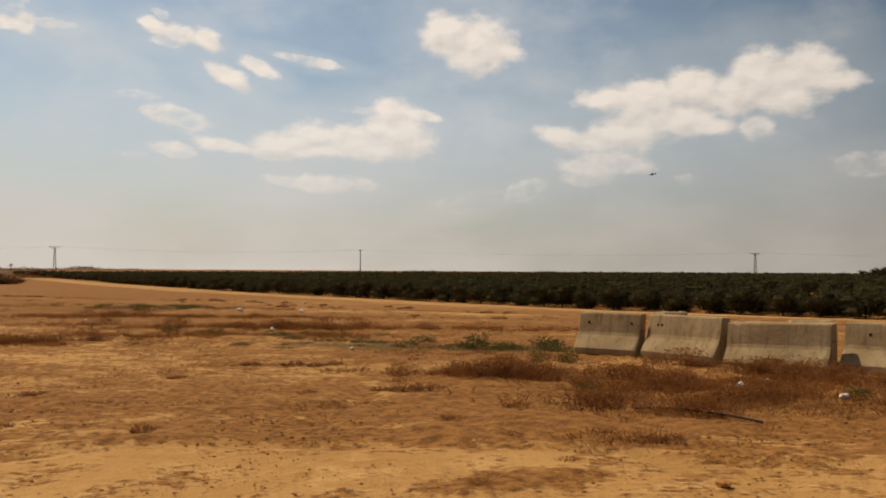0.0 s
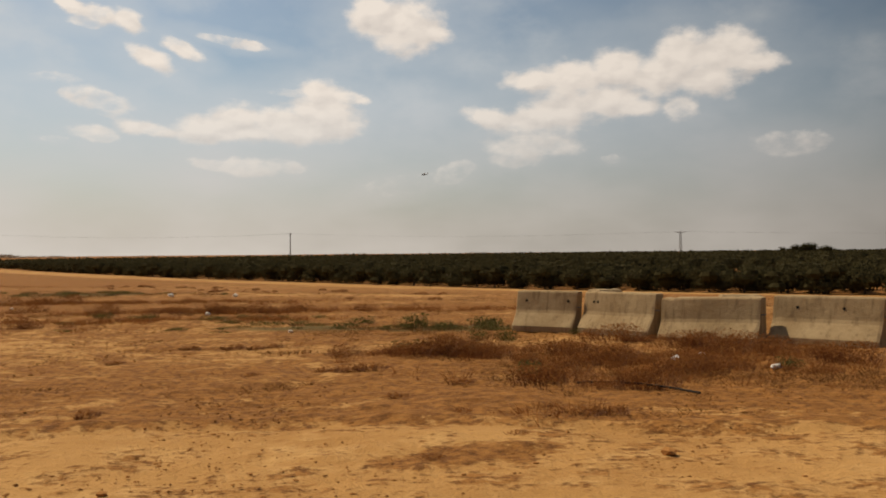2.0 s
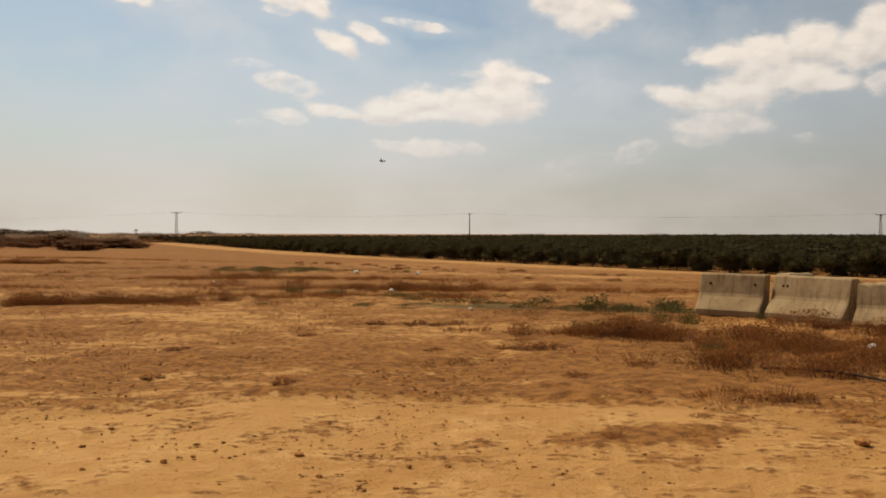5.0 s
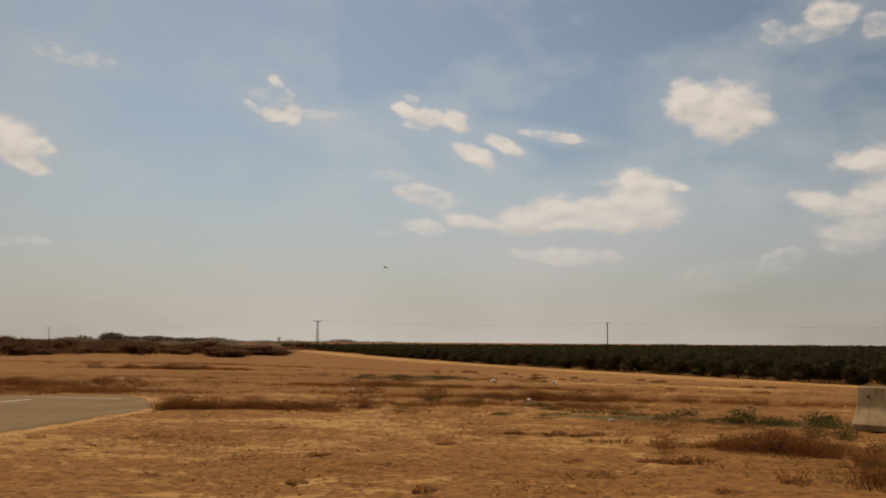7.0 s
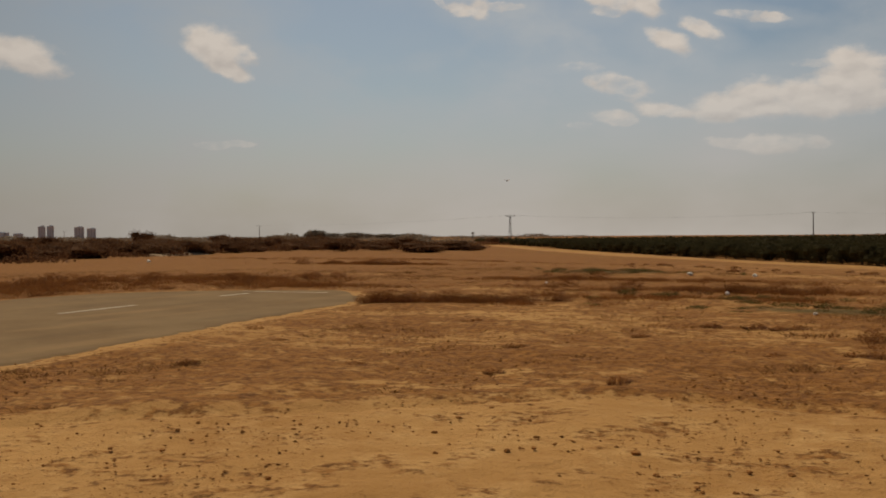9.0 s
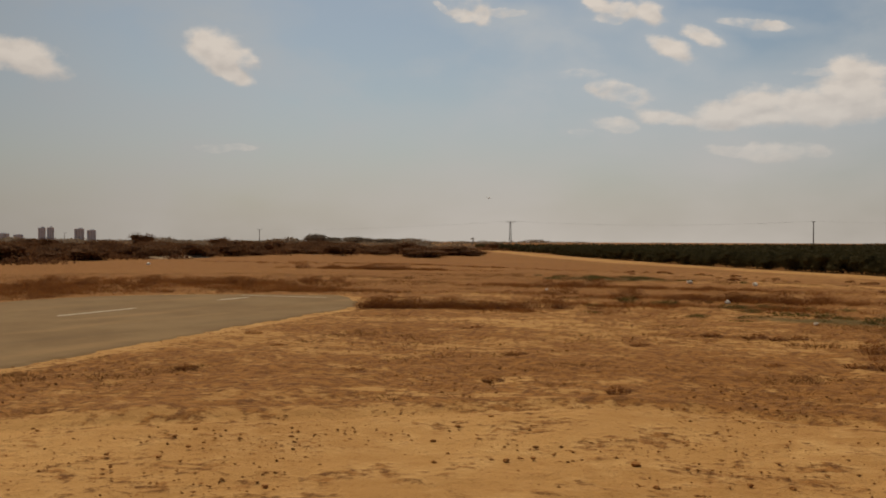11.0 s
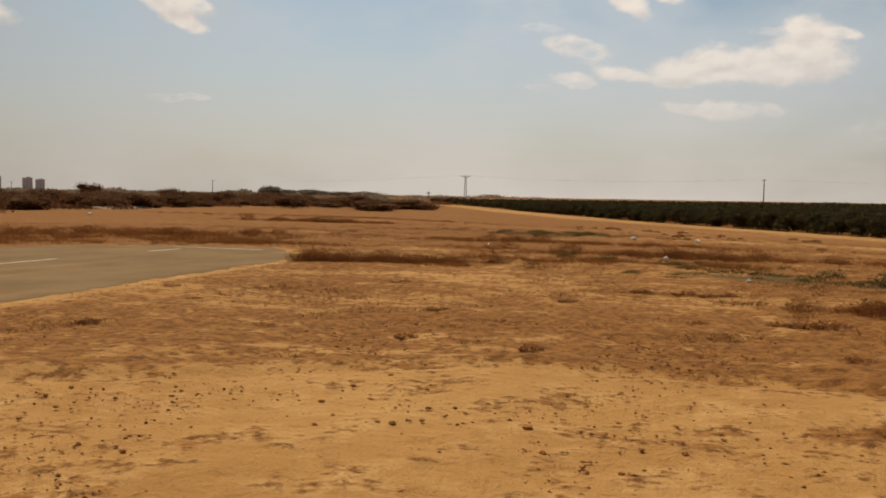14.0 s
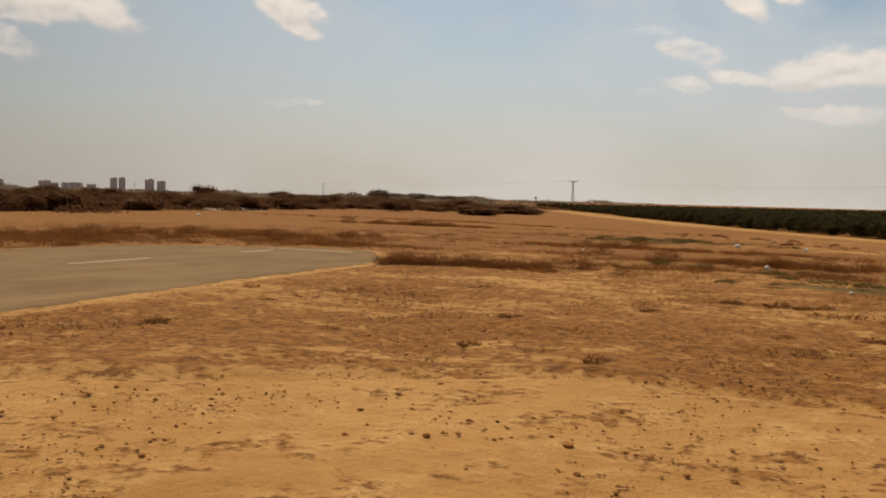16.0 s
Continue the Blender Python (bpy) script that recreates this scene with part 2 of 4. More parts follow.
def ground_mat(t, i, g):
    pos = g.outputs["Position"]
    cov = t.n("ShaderNodeAttribute")
    cov.attribute_name = "cover"
    sep = t.n("ShaderNodeSeparateColor")
    t.put(sep.inputs[0], cov.outputs["Color"])
    big = t.noise(pos, 0.35, 5.0, 0.6)
    mid = t.noise(pos, 1.7, 6.0, 0.66)
    fine = t.noise(pos, 9.0, 6.0, 0.7)
    grit = t.noise(pos, 45.0, 4.0, 0.7)
    clump = t.noise(pos, 4.6, 5.0, 0.68)
    sand = t.mix(t.map(big, 0.3, 0.7), (0.40, 0.208, 0.064), (0.51, 0.288, 0.100))
    sand = t.mix(t.map(mid, 0.45, 0.70), sand, (0.59, 0.358, 0.140))
    sand = t.mix(t.math("MULTIPLY", t.map(clump, 0.54, 0.68), 0.45), sand, (0.33, 0.150, 0.046))
    sand = t.mix(t.math("MULTIPLY", t.map(fine, 0.57, 0.70), 0.42), sand, (0.28, 0.125, 0.037))
    sand = t.mix(t.math("MULTIPLY", t.map(grit, 0.58, 0.68), 0.65), sand, (0.17, 0.074, 0.023))
    weed = t.mix(t.map(clump, 0.36, 0.64), (0.200, 0.083, 0.019), (0.335, 0.153, 0.040))
    weed = t.mix(t.math("MULTIPLY", t.map(fine, 0.47, 0.62), 0.75), weed, (0.105, 0.042, 0.012))
    weed = t.mix(t.math("MULTIPLY", t.map(grit, 0.55, 0.68), 0.55), weed, (0.38, 0.205, 0.068))
    green = t.mix(t.map(fine, 0.35, 0.65), (0.085, 0.062, 0.020), (0.155, 0.102, 0.034))
    streak = t.noise(t.vmath("MULTIPLY", pos, (0.35, 0.70, 1.0)), 1.0, 6.0, 0.66)
    wide = t.noise(t.vmath("MULTIPLY", pos, (0.06, 0.13, 1.0)), 1.0, 5.0, 0.6)
    spread = t.math("ADD", sep.outputs[0], t.math("MULTIPLY", t.math("SUBTRACT", streak, 0.5), 1.3))
    spread = t.math("ADD", spread, t.math("MULTIPLY", t.math("SUBTRACT", wide, 0.5), 1.5))
    amount = t.math("ADD", spread, t.math("ADD", t.math("MULTIPLY", t.math("SUBTRACT", mid, 0.5), 2.2),
                                                  t.math("MULTIPLY", t.math("SUBTRACT", t.math("ADD", t.math("MULTIPLY", fine, 0.45), t.math("MULTIPLY", clump, 0.55)), 0.5), 2.6)))
    col = t.mix(t.map(amount, 0.12, 0.52), sand, weed)
    col = t.mix(t.map(t.math("ADD", sep.outputs[1], t.math("MULTIPLY", t.math("SUBTRACT", fine, 0.5), 1.0)), 0.3, 0.7), col, green)
    t.put(i["Base Color"], col)
    i["Roughness"].default_value = 0.97
    i["Specular IOR Level"].default_value = 0.15
    bump(t, i, t.math("ADD", t.math("ADD", t.math("MULTIPLY", mid, 0.6), t.math("MULTIPLY", clump, 0.5)), t.math("ADD", t.math("MULTIPLY", fine, 0.4), t.math("MULTIPLY", grit, 0.10))), 0.9, 0.09)


def asphalt_mat(t, i, g):
    pos = g.outputs["Position"]
    a, b, c = t.noise(pos, 0.5, 5.0), t.noise(pos, 4.0, 5.0, 0.6), t.noise(pos, 90.0, 2.0)
    col = t.mix(t.map(a, 0.3, 0.7), (0.205, 0.130, 0.062), (0.262, 0.176, 0.088))
    col = t.mix(t.math("MULTIPLY", t.map(b, 0.5, 0.75), 0.4), col, (0.30, 0.195, 0.092))
    drift = t.noise(t.vmath("MULTIPLY", pos, (0.9, 0.16, 1.0)), 1.0, 6.0, 0.65)
    col = t.mix(t.math("MULTIPLY", t.map(drift, 0.52, 0.72), 0.55), col, (0.36, 0.228, 0.103))
    col = t.mix(t.math("MULTIPLY", t.map(drift, 0.46, 0.30), 0.45), col, (0.13, 0.090, 0.050))
    col = t.mix(t.math("MULTIPLY", c, 0.35), col, (0.095, 0.072, 0.048))
    t.put(i["Base Color"], col)
    i["Roughness"].default_value = 0.95
    i["Specular IOR Level"].default_value = 0.08
    bump(t, i, t.math("ADD", b, t.math("MULTIPLY", c, 0.3)), 0.5, 0.01)


def paint_mat(t, i, g):
    pos = g.outputs["Position"]
    a = t.noise(pos, 9.0, 5.0, 0.7)
    t.put(i["Base Color"], t.mix(t.map(a, 0.4, 0.7), (0.52, 0.46, 0.34), (0.27, 0.22, 0.14)))
    i["Roughness"].default_value = 0.8


def concrete_mat(t, i, g):
    oi = t.n("ShaderNodeObjectInfo")
    pos = t.vmath("ADD", g.outputs["Position"], t.vmath("MULTIPLY", oi.outputs["Random"], (7.0, 3.0, 5.0)))
    a, b, c = t.noise(pos, 1.6, 5.0, 0.6), t.noise(pos, 9.0, 6.0, 0.65), t.noise(pos, 70.0, 3.0)
    streak = t.noise(t.vmath("MULTIPLY", pos, (6.0, 6.0, 0.7)), 1.6, 4.0, 0.6)
    col = t.mix(t.map(a, 0.3, 0.7), (0.30, 0.208, 0.108), (0.43, 0.318, 0.178))
    col = t.mix(t.math("MULTIPLY", t.map(streak, 0.48, 0.68), 0.50), col, (0.16, 0.105, 0.055))
    col = t.mix(t.math("MULTIPLY", t.map(b, 0.58, 0.74), 0.6), col, (0.17, 0.12, 0.075))
    col = t.mix(t.math("MULTIPLY", t.map(c, 0.45, 0.75), 0.25), col, (0.54, 0.44, 0.29))
    t.put(i["Base Color"], col)
    i["Roughness"].default_value = 0.95
    i["Specular IOR Level"].default_value = 0.12
    bump(t, i, t.math("ADD", b, t.math("MULTIPLY", c, 0.25)), 0.6, 0.02)


def leafy(dark, light, rough=0.7, thin=True):
    def build(t, i, g):
        isl = g.outputs["Random Per Island"]
        a = t.noise(g.outputs["Position"], 0.35, 3.0)
        col = t.mix(isl, dark, light)
        col = t.mix(t.math("MULTIPLY", t.map(a, 0.35, 0.7), 0.5), col, tuple(v * 0.75 for v in light))
        t.put(i["Base Color"], col)
        i["Roughness"].default_value = rough
        i["Specular IOR Level"].default_value = 0.08
        return col if thin else None
    return build


def plain(col, var=0.25, scale=8.0, rough=0.7, metal=0.0):
    def build(t, i, g):
        a, b = t.noise(g.outputs["Position"], scale, 5.0, 0.6), t.noise(g.outputs["Position"], scale * 9, 3.0)
        c = t.mix(a, tuple(v * (1 - var) for v in col), tuple(min(1, v * (1 + var)) for v in col))
        c = t.mix(t.math("MULTIPLY", b, 0.3), c, tuple(v * 0.6 for v in col))
        t.put(i["Base Color"], c)
        i["Roughness"].default_value, i["Metallic"].default_value = rough, metal
        bump(t, i, b, 0.25, 0.01)
    return build


M_GROUND = material("dry_ground", ground_mat)
M_ASPHALT = material("worn_asphalt", asphalt_mat)
M_PAINT = material("worn_white_paint", paint_mat)
M_CONCRETE = material("weathered_concrete", concrete_mat)
M_ORCHARD = material("orchard_leaves", leafy((0.050, 0.044, 0.019), (0.068, 0.057, 0.024), 1.0))
M_BARK = material("bark", plain((0.12, 0.085, 0.055), 0.4, 6.0, 0.9))
M_RUST = material("dry_rusty_weed", leafy((0.175, 0.066, 0.019), (0.350, 0.150, 0.046), 0.9))
M_STRAW = material("dry_straw", leafy((0.09, 0.040, 0.013), (0.30, 0.155, 0.055), 0.9))
M_GREENWEED = material("green_weed", leafy((0.075, 0.070, 0.021), (0.155, 0.128, 0.042), 0.9))
M_SCRUB = material("scrub_leaves", leafy((0.110, 0.053, 0.025), (0.205, 0.104, 0.050), 0.9))
# leaf tones lightened, with the haze of distance painted in
M_FARWOOD = material("hazed_woods_leaves", leafy((0.19, 0.155, 0.115), (0.28, 0.23, 0.17), 0.9))
M_TWIG = material("dry_twig", plain((0.19, 0.074, 0.024), 0.4, 20.0, 0.9))
M_STONE = material("brown_clod", leafy((0.140, 0.058, 0.017), (0.40, 0.190, 0.060), 0.95, False))
M_BANK = material("pale_soil", plain((0.30, 0.205, 0.115), 0.25, 1.5, 0.95))
M_STEEL = material("weathered_steel", plain((0.22, 0.20, 0.175), 0.3, 2.0, 0.6, 0.3))
M_WOODPOLE = material("pole_wood", plain((0.16, 0.125, 0.09), 0.3, 2.0, 0.9))
M_WIRE = material("wire_metal", plain((0.20, 0.19, 0.18), 0.2, 2.0, 0.5, 0.4))
# pale blue-grey: the distance haze is put into the facade colour
M_TOWER = material("hazed_tower_facade", plain((0.80, 0.82, 0.86), 0.08, 0.05, 0.9))
M_WINDOW = material("dark_window_glass", plain((0.16, 0.18, 0.21), 0.2, 0.1, 0.25))
M_LITTER = material("white_plastic", plain((0.88, 0.84, 0.76), 0.06, 12.0, 0.6))
M_HOSE = material("black_rubber", plain((0.014, 0.011, 0.009), 0.3, 15.0, 0.95))
M_PLANE = material("white_plane_film", plain((0.62, 0.61, 0.58), 0.06, 4.0, 0.28))
M_PLANEDARK = material("dark_plane_film", plain((0.16, 0.15, 0.15), 0.1, 4.0, 0.35))


# ---- small builders ----
def mesh_of(name, verts, faces, mat, smooth=False):
    me = bpy.data.meshes.new(name)
    me.from_pydata([tuple(v) for v in verts], [], [tuple(f) for f in faces])
    me.materials.append(mat)
    if smooth:
        me.polygons.foreach_set("use_smooth", [True] * len(me.polygons))
    me.update()
    return me


def part(name, bm, mat, parent, label="", smooth=False, kind=""):
    """Link a bmesh, or a mesh, as one mesh object under a thing or a part."""
    if isinstance(bm, bmesh.types.BMesh):
        me = bpy.data.meshes.new(name)
        bm.to_mesh(me)
        bm.free()
        me.materials.append(mat)
        if smooth:
            me.polygons.foreach_set("use_smooth", [True] * len(me.polygons))
    else:
        me = bm
    ob = new(name, me)
    ob.parent = parent
    return tagged(ob, label, kind=kind)


def thing(name, label, category, m, group="", kind=""):
    ob = new(name)
    ob.matrix_basis = m
    return tagged(ob, label, category, group, kind)


def box(bm, size, at, bev=0.0):
    r = bmesh.ops.create_cube(bm, size=1.0)
    vs = r["verts"]
    bmesh.ops.scale(bm, vec=size, verts=vs)
    bmesh.ops.translate(bm, vec=at, verts=vs)
    if bev:
        es = list({e for v in vs for e in v.link_edges})
        bmesh.ops.bevel(bm, geom=es, offset=bev, segments=1, affect="EDGES")
    return bm


def rod(bm, a, b, r1, r2, seg=6):
    a, b = Vector(a), Vector(b)
    d = b - a
    m = Matrix.Translation((a + b) / 2) @ d.to_track_quat("Z", "Y").to_matrix().to_4x4()
    bmesh.ops.create_cone(bm, cap_ends=True, segments=seg, radius1=r1, radius2=r2, depth=d.length, matrix=m)
    return bm


def fbm(x, y, s, octaves=4):
    return noise.fractal(Vector((x * s, y * s, 3.7)), 0.9, 2.0, octaves)


# ---- the lie of the land ----
EDGE_Y = (-60, 30, 58.7, 71.6, 87, 118, 163, 248, 350, 1200)
EDGE_X = (160, 62, 27, 11.5, -0.4, -23.5, -50.5, -97, -151, -600)


def inside(x, y):
    """Metres into the orchard from its edge (negative: outside it)."""
    return (x - np.interp(y, EDGE_Y, EDGE_X)) * 0.86


def land(x, y):
    w = inside(x, y)
    fall = np.interp(w, (-50, 0, 240), (0, -1.2, -0.38))
    far = np.hypot(x, y)
    return fall * np.clip((1800 - far) / 1200, 0.25, 1)


# runway: right edge and left edge as x over y, from its end backwards
RUN_Y = (-60, 0, 9, 15, 19, 20.2, 21.2, 22.4, 23.5, 24.2)
RUN_R = (-6.5, -9.45, -10.75, -11.85, -12.45, -12.7, -13.2, -14.0, -14.8, -15.5)
RUN_L = (-16.5, -20.2, -21.0, -21.4, -21.4, -21.2, -20.7, -19.5, -17.6, -15.9)


def on_runway(x, y, grow=0.0):
    return (y < 24.2 + grow) & (x < np.interp(y, RUN_Y, RUN_R) + grow) & (x > np.interp(y, RUN_Y, RUN_L) - grow)


# weeds: centre x, y, half sizes, turn, brown cover, green cover
def patch(x, y, cx, cy, a, b, turn, k):
    c, s = math.cos(radians(turn)), math.sin(radians(turn))
    u, v = (x - cx) * c + (y - cy) * s, -(x - cx) * s + (y - cy) * c
    return k * np.clip(1.35 - np.hypot(u / a, v / b), 0, 1)


def brown_cover(x, y):
    far = np.hypot(x, y)
    k = np.interp(far, (0, 8.0, 9.2, 10.5, 13, 15, 18, 24, 32, 45, 70, 140), (0.10, 0.12, 0.20, 0.58, 0.56, 0.42, 0.44, 0.56, 0.57, 0.56, 0.58, 0.64))
    for q in ((1.2, 15.0, 1.5, 1.6, 0, 0.75), (3.6, 13.6, 2.6, 1.3, -20, 0.7), (6.6, 13.2, 2.6, 1.9, -20, 0.7), (2.3, 11.6, 1.3, 0.5, -15, 0.6),
              (-10.6, 20.6, 2.6, 0.9, 24, 0.9), (-25.8, 20.0, 4.0, 9.0, 0, 1.0), (-25.0, 28.0, 5.5, 4.5, 30, 1.0), (-18.5, 26.5, 4.0, 1.8, 10, 0.9), (-52, 44, 10.0, 4.0, 50, 0.6), (0.9, 15.0, 1.6, 1.2, 0, 0.6), (4.6, 14.2, 2.6, 1.5, -35, 0.25), (2.0, 9.4, 0.6, 0.3, -15, 0.6), (1.5, 9.9, 0.5, 0.25, 0, 0.6), (-28, 48.5, 4.5, 1.3, 0, 0.8),
              (-3.0, 16.8, 1.4, 0.25, 2, 0.6), (-4.5, 27.5, 7.0, 1.4, -4, 0.75), (-14, 43, 8.0, 2.0, 5, 0.5), (0.4, 19.4, 2.6, 1.6, 0, 0.55),
              (-5.0, 11.7, 2.4, 0.9, 10, 0.4), (-1.2, 11.4, 1.5, 0.8, 0, 0.35), (1.0, 10.4, 1.0, 0.6, 20, 0.4), (-16, 34, 5.0, 1.2, 0, 0.55),
              (-8.6, 15.2, 2.2, 1.8, 30, 0.35), (0.6, 7.6, 0.75, 0.40, 20, 0.75), (-38, 75, 20, 5, 0, 0.5), (6.2, 10.6, 3.2, 2.0, -20, 0.5), (-9.0, 32, 6, 1.0, 4, 0.4), (-2.5, 34, 7, 1.2, -3, 0.4), (-20, 38, 9, 1.4, 0, 0.5)):
        k = k + patch(x, y, *q)
    k = k + 0.45 * np.exp(-((far - 9.7 - 0.25 * np.sin(7 * np.arctan2(-x, y))) / 0.3) ** 2)
    k = k + 0.22 * np.clip((-x - 12) / 6, 0, 1) * np.clip((y - 24) / 4, 0, 1)
    left = np.degrees(np.arctan2(-x, y))
    k = k + 0.35 * np.clip((far - 95) / 30, 0, 1) * np.clip((left - 24.5) / 1.5, 0, 1)
    k = np.where(on_runway(x, y, 0.45), 0.1, k)
    k = np.where((inside(x, y) > -9) & (far > 30), 0.16, k)           # the track along the orchard
    # orchard floor darkened with brown cover, for the trees' shade too
    k = np.where(inside(x, y) > 0.5, 0.85, k)
    return k


def green_cover(x, y):
    k = 0 * x
    for q in ((-12.2, 41.6, 3.6, 2.2, 0, 0.8), (1.6, 20.8, 1.6, 0.9, 0, 0.9), (-1.6, 21.0, 2.6, 0.9, -4, 0.7), (-4.2, 24.3, 3.4, 0.7, -8, 0.55), (2.1, 12.9, 0.4, 0.3, 0, 0.8)):
        k = k + patch(x, y, *q)
    return k


def relief(x, y, scale, seed):
    """Smooth noise between about -1 and 1, for whole arrays."""
    table = np.random.default_rng(seed).uniform(-1, 1, (256, 256))
    u, v = x * scale + 31.7 * seed, y * scale + 17.3 * seed
    i, j = np.floor(u).astype(int), np.floor(v).astype(int)
    f, g = u - i, v - j
    f, g = f * f * (3 - 2 * f), g * g * (3 - 2 * g)
    i, j, k, m = i % 256, j % 256, (i + 1) % 256, (j + 1) % 256
    return (table[i, j] * (1 - f) + table[k, j] * f) * (1 - g) + (table[i, m] * (1 - f) + table[k, m] * f) * g


def make_ground():
    angles = np.concatenate([np.arange(-34, 62, 0.22), np.arange(62, 326, 3.0)])      # degrees to the left of +y
    radii = np.concatenate([[0.6, 1.4, 2.2, 3.0, 3.7], np.geomspace(4.4, 26, 340), np.geomspace(26.6, 4600, 230)])
    a, r = np.meshgrid(np.radians(angles), radii, indexing="ij")
    x, y = -np.sin(a) * r, np.cos(a) * r
    z = land(x, y)
    lumpy = 0.35 + 0.65 * np.clip(brown_cover(x, y), 0, 1)          # trodden sand is flatter than the weedy soil
    bumps = 0.040 * relief(x, y, 0.55, 1) + 0.026 * relief(x, y, 2.3, 2) * lumpy + 0.030 * np.clip(relief(x, y, 5.2, 3), 0, 1) * lumpy
    # a shallow wheel rut round the turning place
    rut = np.exp(-((r - 9.1 - 0.25 * np.sin(a * 7)) / 0.16) ** 2) * -0.03 + np.exp(-((r - 9.5 - 0.25 * np.sin(a * 7)) / 0.2) ** 2) * 0.025
    z = z + (bumps * np.where(on_runway(x, y, 0.7), 0.12, 1.0) + rut) * np.clip((60 - r) / 20, 0, 1)
    run = on_runway(x, y, -0.3)
    z = np.where(run, np.minimum(z, -0.02) - 0.02, z)
    n_a, n_r = x.shape
    verts = np.stack([x, y, z], -1).reshape(-1, 3)
    idx = np.arange(n_a * n_r).reshape(n_a, n_r)
    nxt = np.roll(idx, -1, axis=0)
    faces = np.stack([idx[:, :-1], nxt[:, :-1], nxt[:, 1:], idx[:, 1:]], -1).reshape(-1, 4)
    faces = np.vstack([faces[:, ::-1]])
    centre = [len(verts)]
    verts = np.vstack([verts, [[0, 0, 0]]])
    me = mesh_of("ground", verts.tolist(), faces.tolist() + [[centre[0], idx[i, 0], idx[(i + 1) % n_a, 0]] for i in range(n_a)], M_GROUND, True)
    cov = np.zeros((len(verts), 4), np.float32)
    px, py = verts[:, 0], verts[:, 1]
    cov[:, 0], cov[:, 1], cov[:, 3] = np.clip(brown_cover(px, py), 0, 1), np.clip(green_cover(px, py), 0, 1), 1
    me.attributes.new("cover", "FLOAT_COLOR", "POINT").data.foreach_set("color", cov.ravel())
    tagged(new("ground", me), "dry sandy ground with brown weed patches and wheel ruts", "ground", kind="structure")


make_ground()


def make_runway():
    ys = np.concatenate([np.arange(-60, 8, 4.0), np.arange(8, 24.2, 0.2), [24.2]])
    rng = np.random.default_rng(5)
    verts, faces = [], []
    for k, y in enumerate(ys):
        l, r = np.interp(y, RUN_Y, RUN_L), np.interp(y, RUN_Y, RUN_R)
        l, r = l + rng.uniform(-0.09, 0.09), r + rng.uniform(-0.09, 0.09)
        verts += [(l - 0.25, y, -0.04), (l, y, 0.02), (r, y, 0.02), (r + 0.25, y, -0.04)]
        if k:
            b = 4 * k
            faces += [(b - 4 + j, b - 3 + j, b + 1 + j, b + j) for j in range(3)]
    b = 4 * (len(ys) - 1)
    faces.append((b, b + 1, b + 2, b + 3))
    strip = tagged(new("runway", mesh_of("runway", verts, faces, M_ASPHALT)), "worn grey-green asphalt strip with faded white markings", "runway", kind="structure")

    def mark(x0, y0, x1, y1, w):
        d = Vector((x1 - x0, y1 - y0)).normalized()
        n = Vector((-d.y, d.x)) * w / 2
        m = 14
        vs, fs = [], []
        for k in range(m + 1):
            f = k / m
            p = Vector((x0 + (x1 - x0) * f, y0 + (y1 - y0) * f))
            g = n * rng.uniform(0.8, 1.1)
            vs += [(p.x + g.x, p.y + g.y, 0.0245), (p.x - g.x, p.y - g.y, 0.0245)]
            if k:
                fs.append((2 * k - 2, 2 * k - 1, 2 * k + 1, 2 * k))
        part("painted_line", mesh_of("painted_line", vs, fs, M_PAINT), M_PAINT, strip, "faded white painted line")

    for y in (-16.0, -9.9, -3.8, 2.4, 8.6):
        mark(-15.6 - 0.085 * y, y, -15.6 - 0.085 * (y + 2.5), y + 2.5, 0.16)
    mark(-16.45, 14.5, -16.78, 17.1, 0.14)
    mark(-17.12, 20.6, -17.2, 22.0, 0.18)
    mark(-18.0, 22.75, -15.2, 23.0, 0.16)


make_runway()


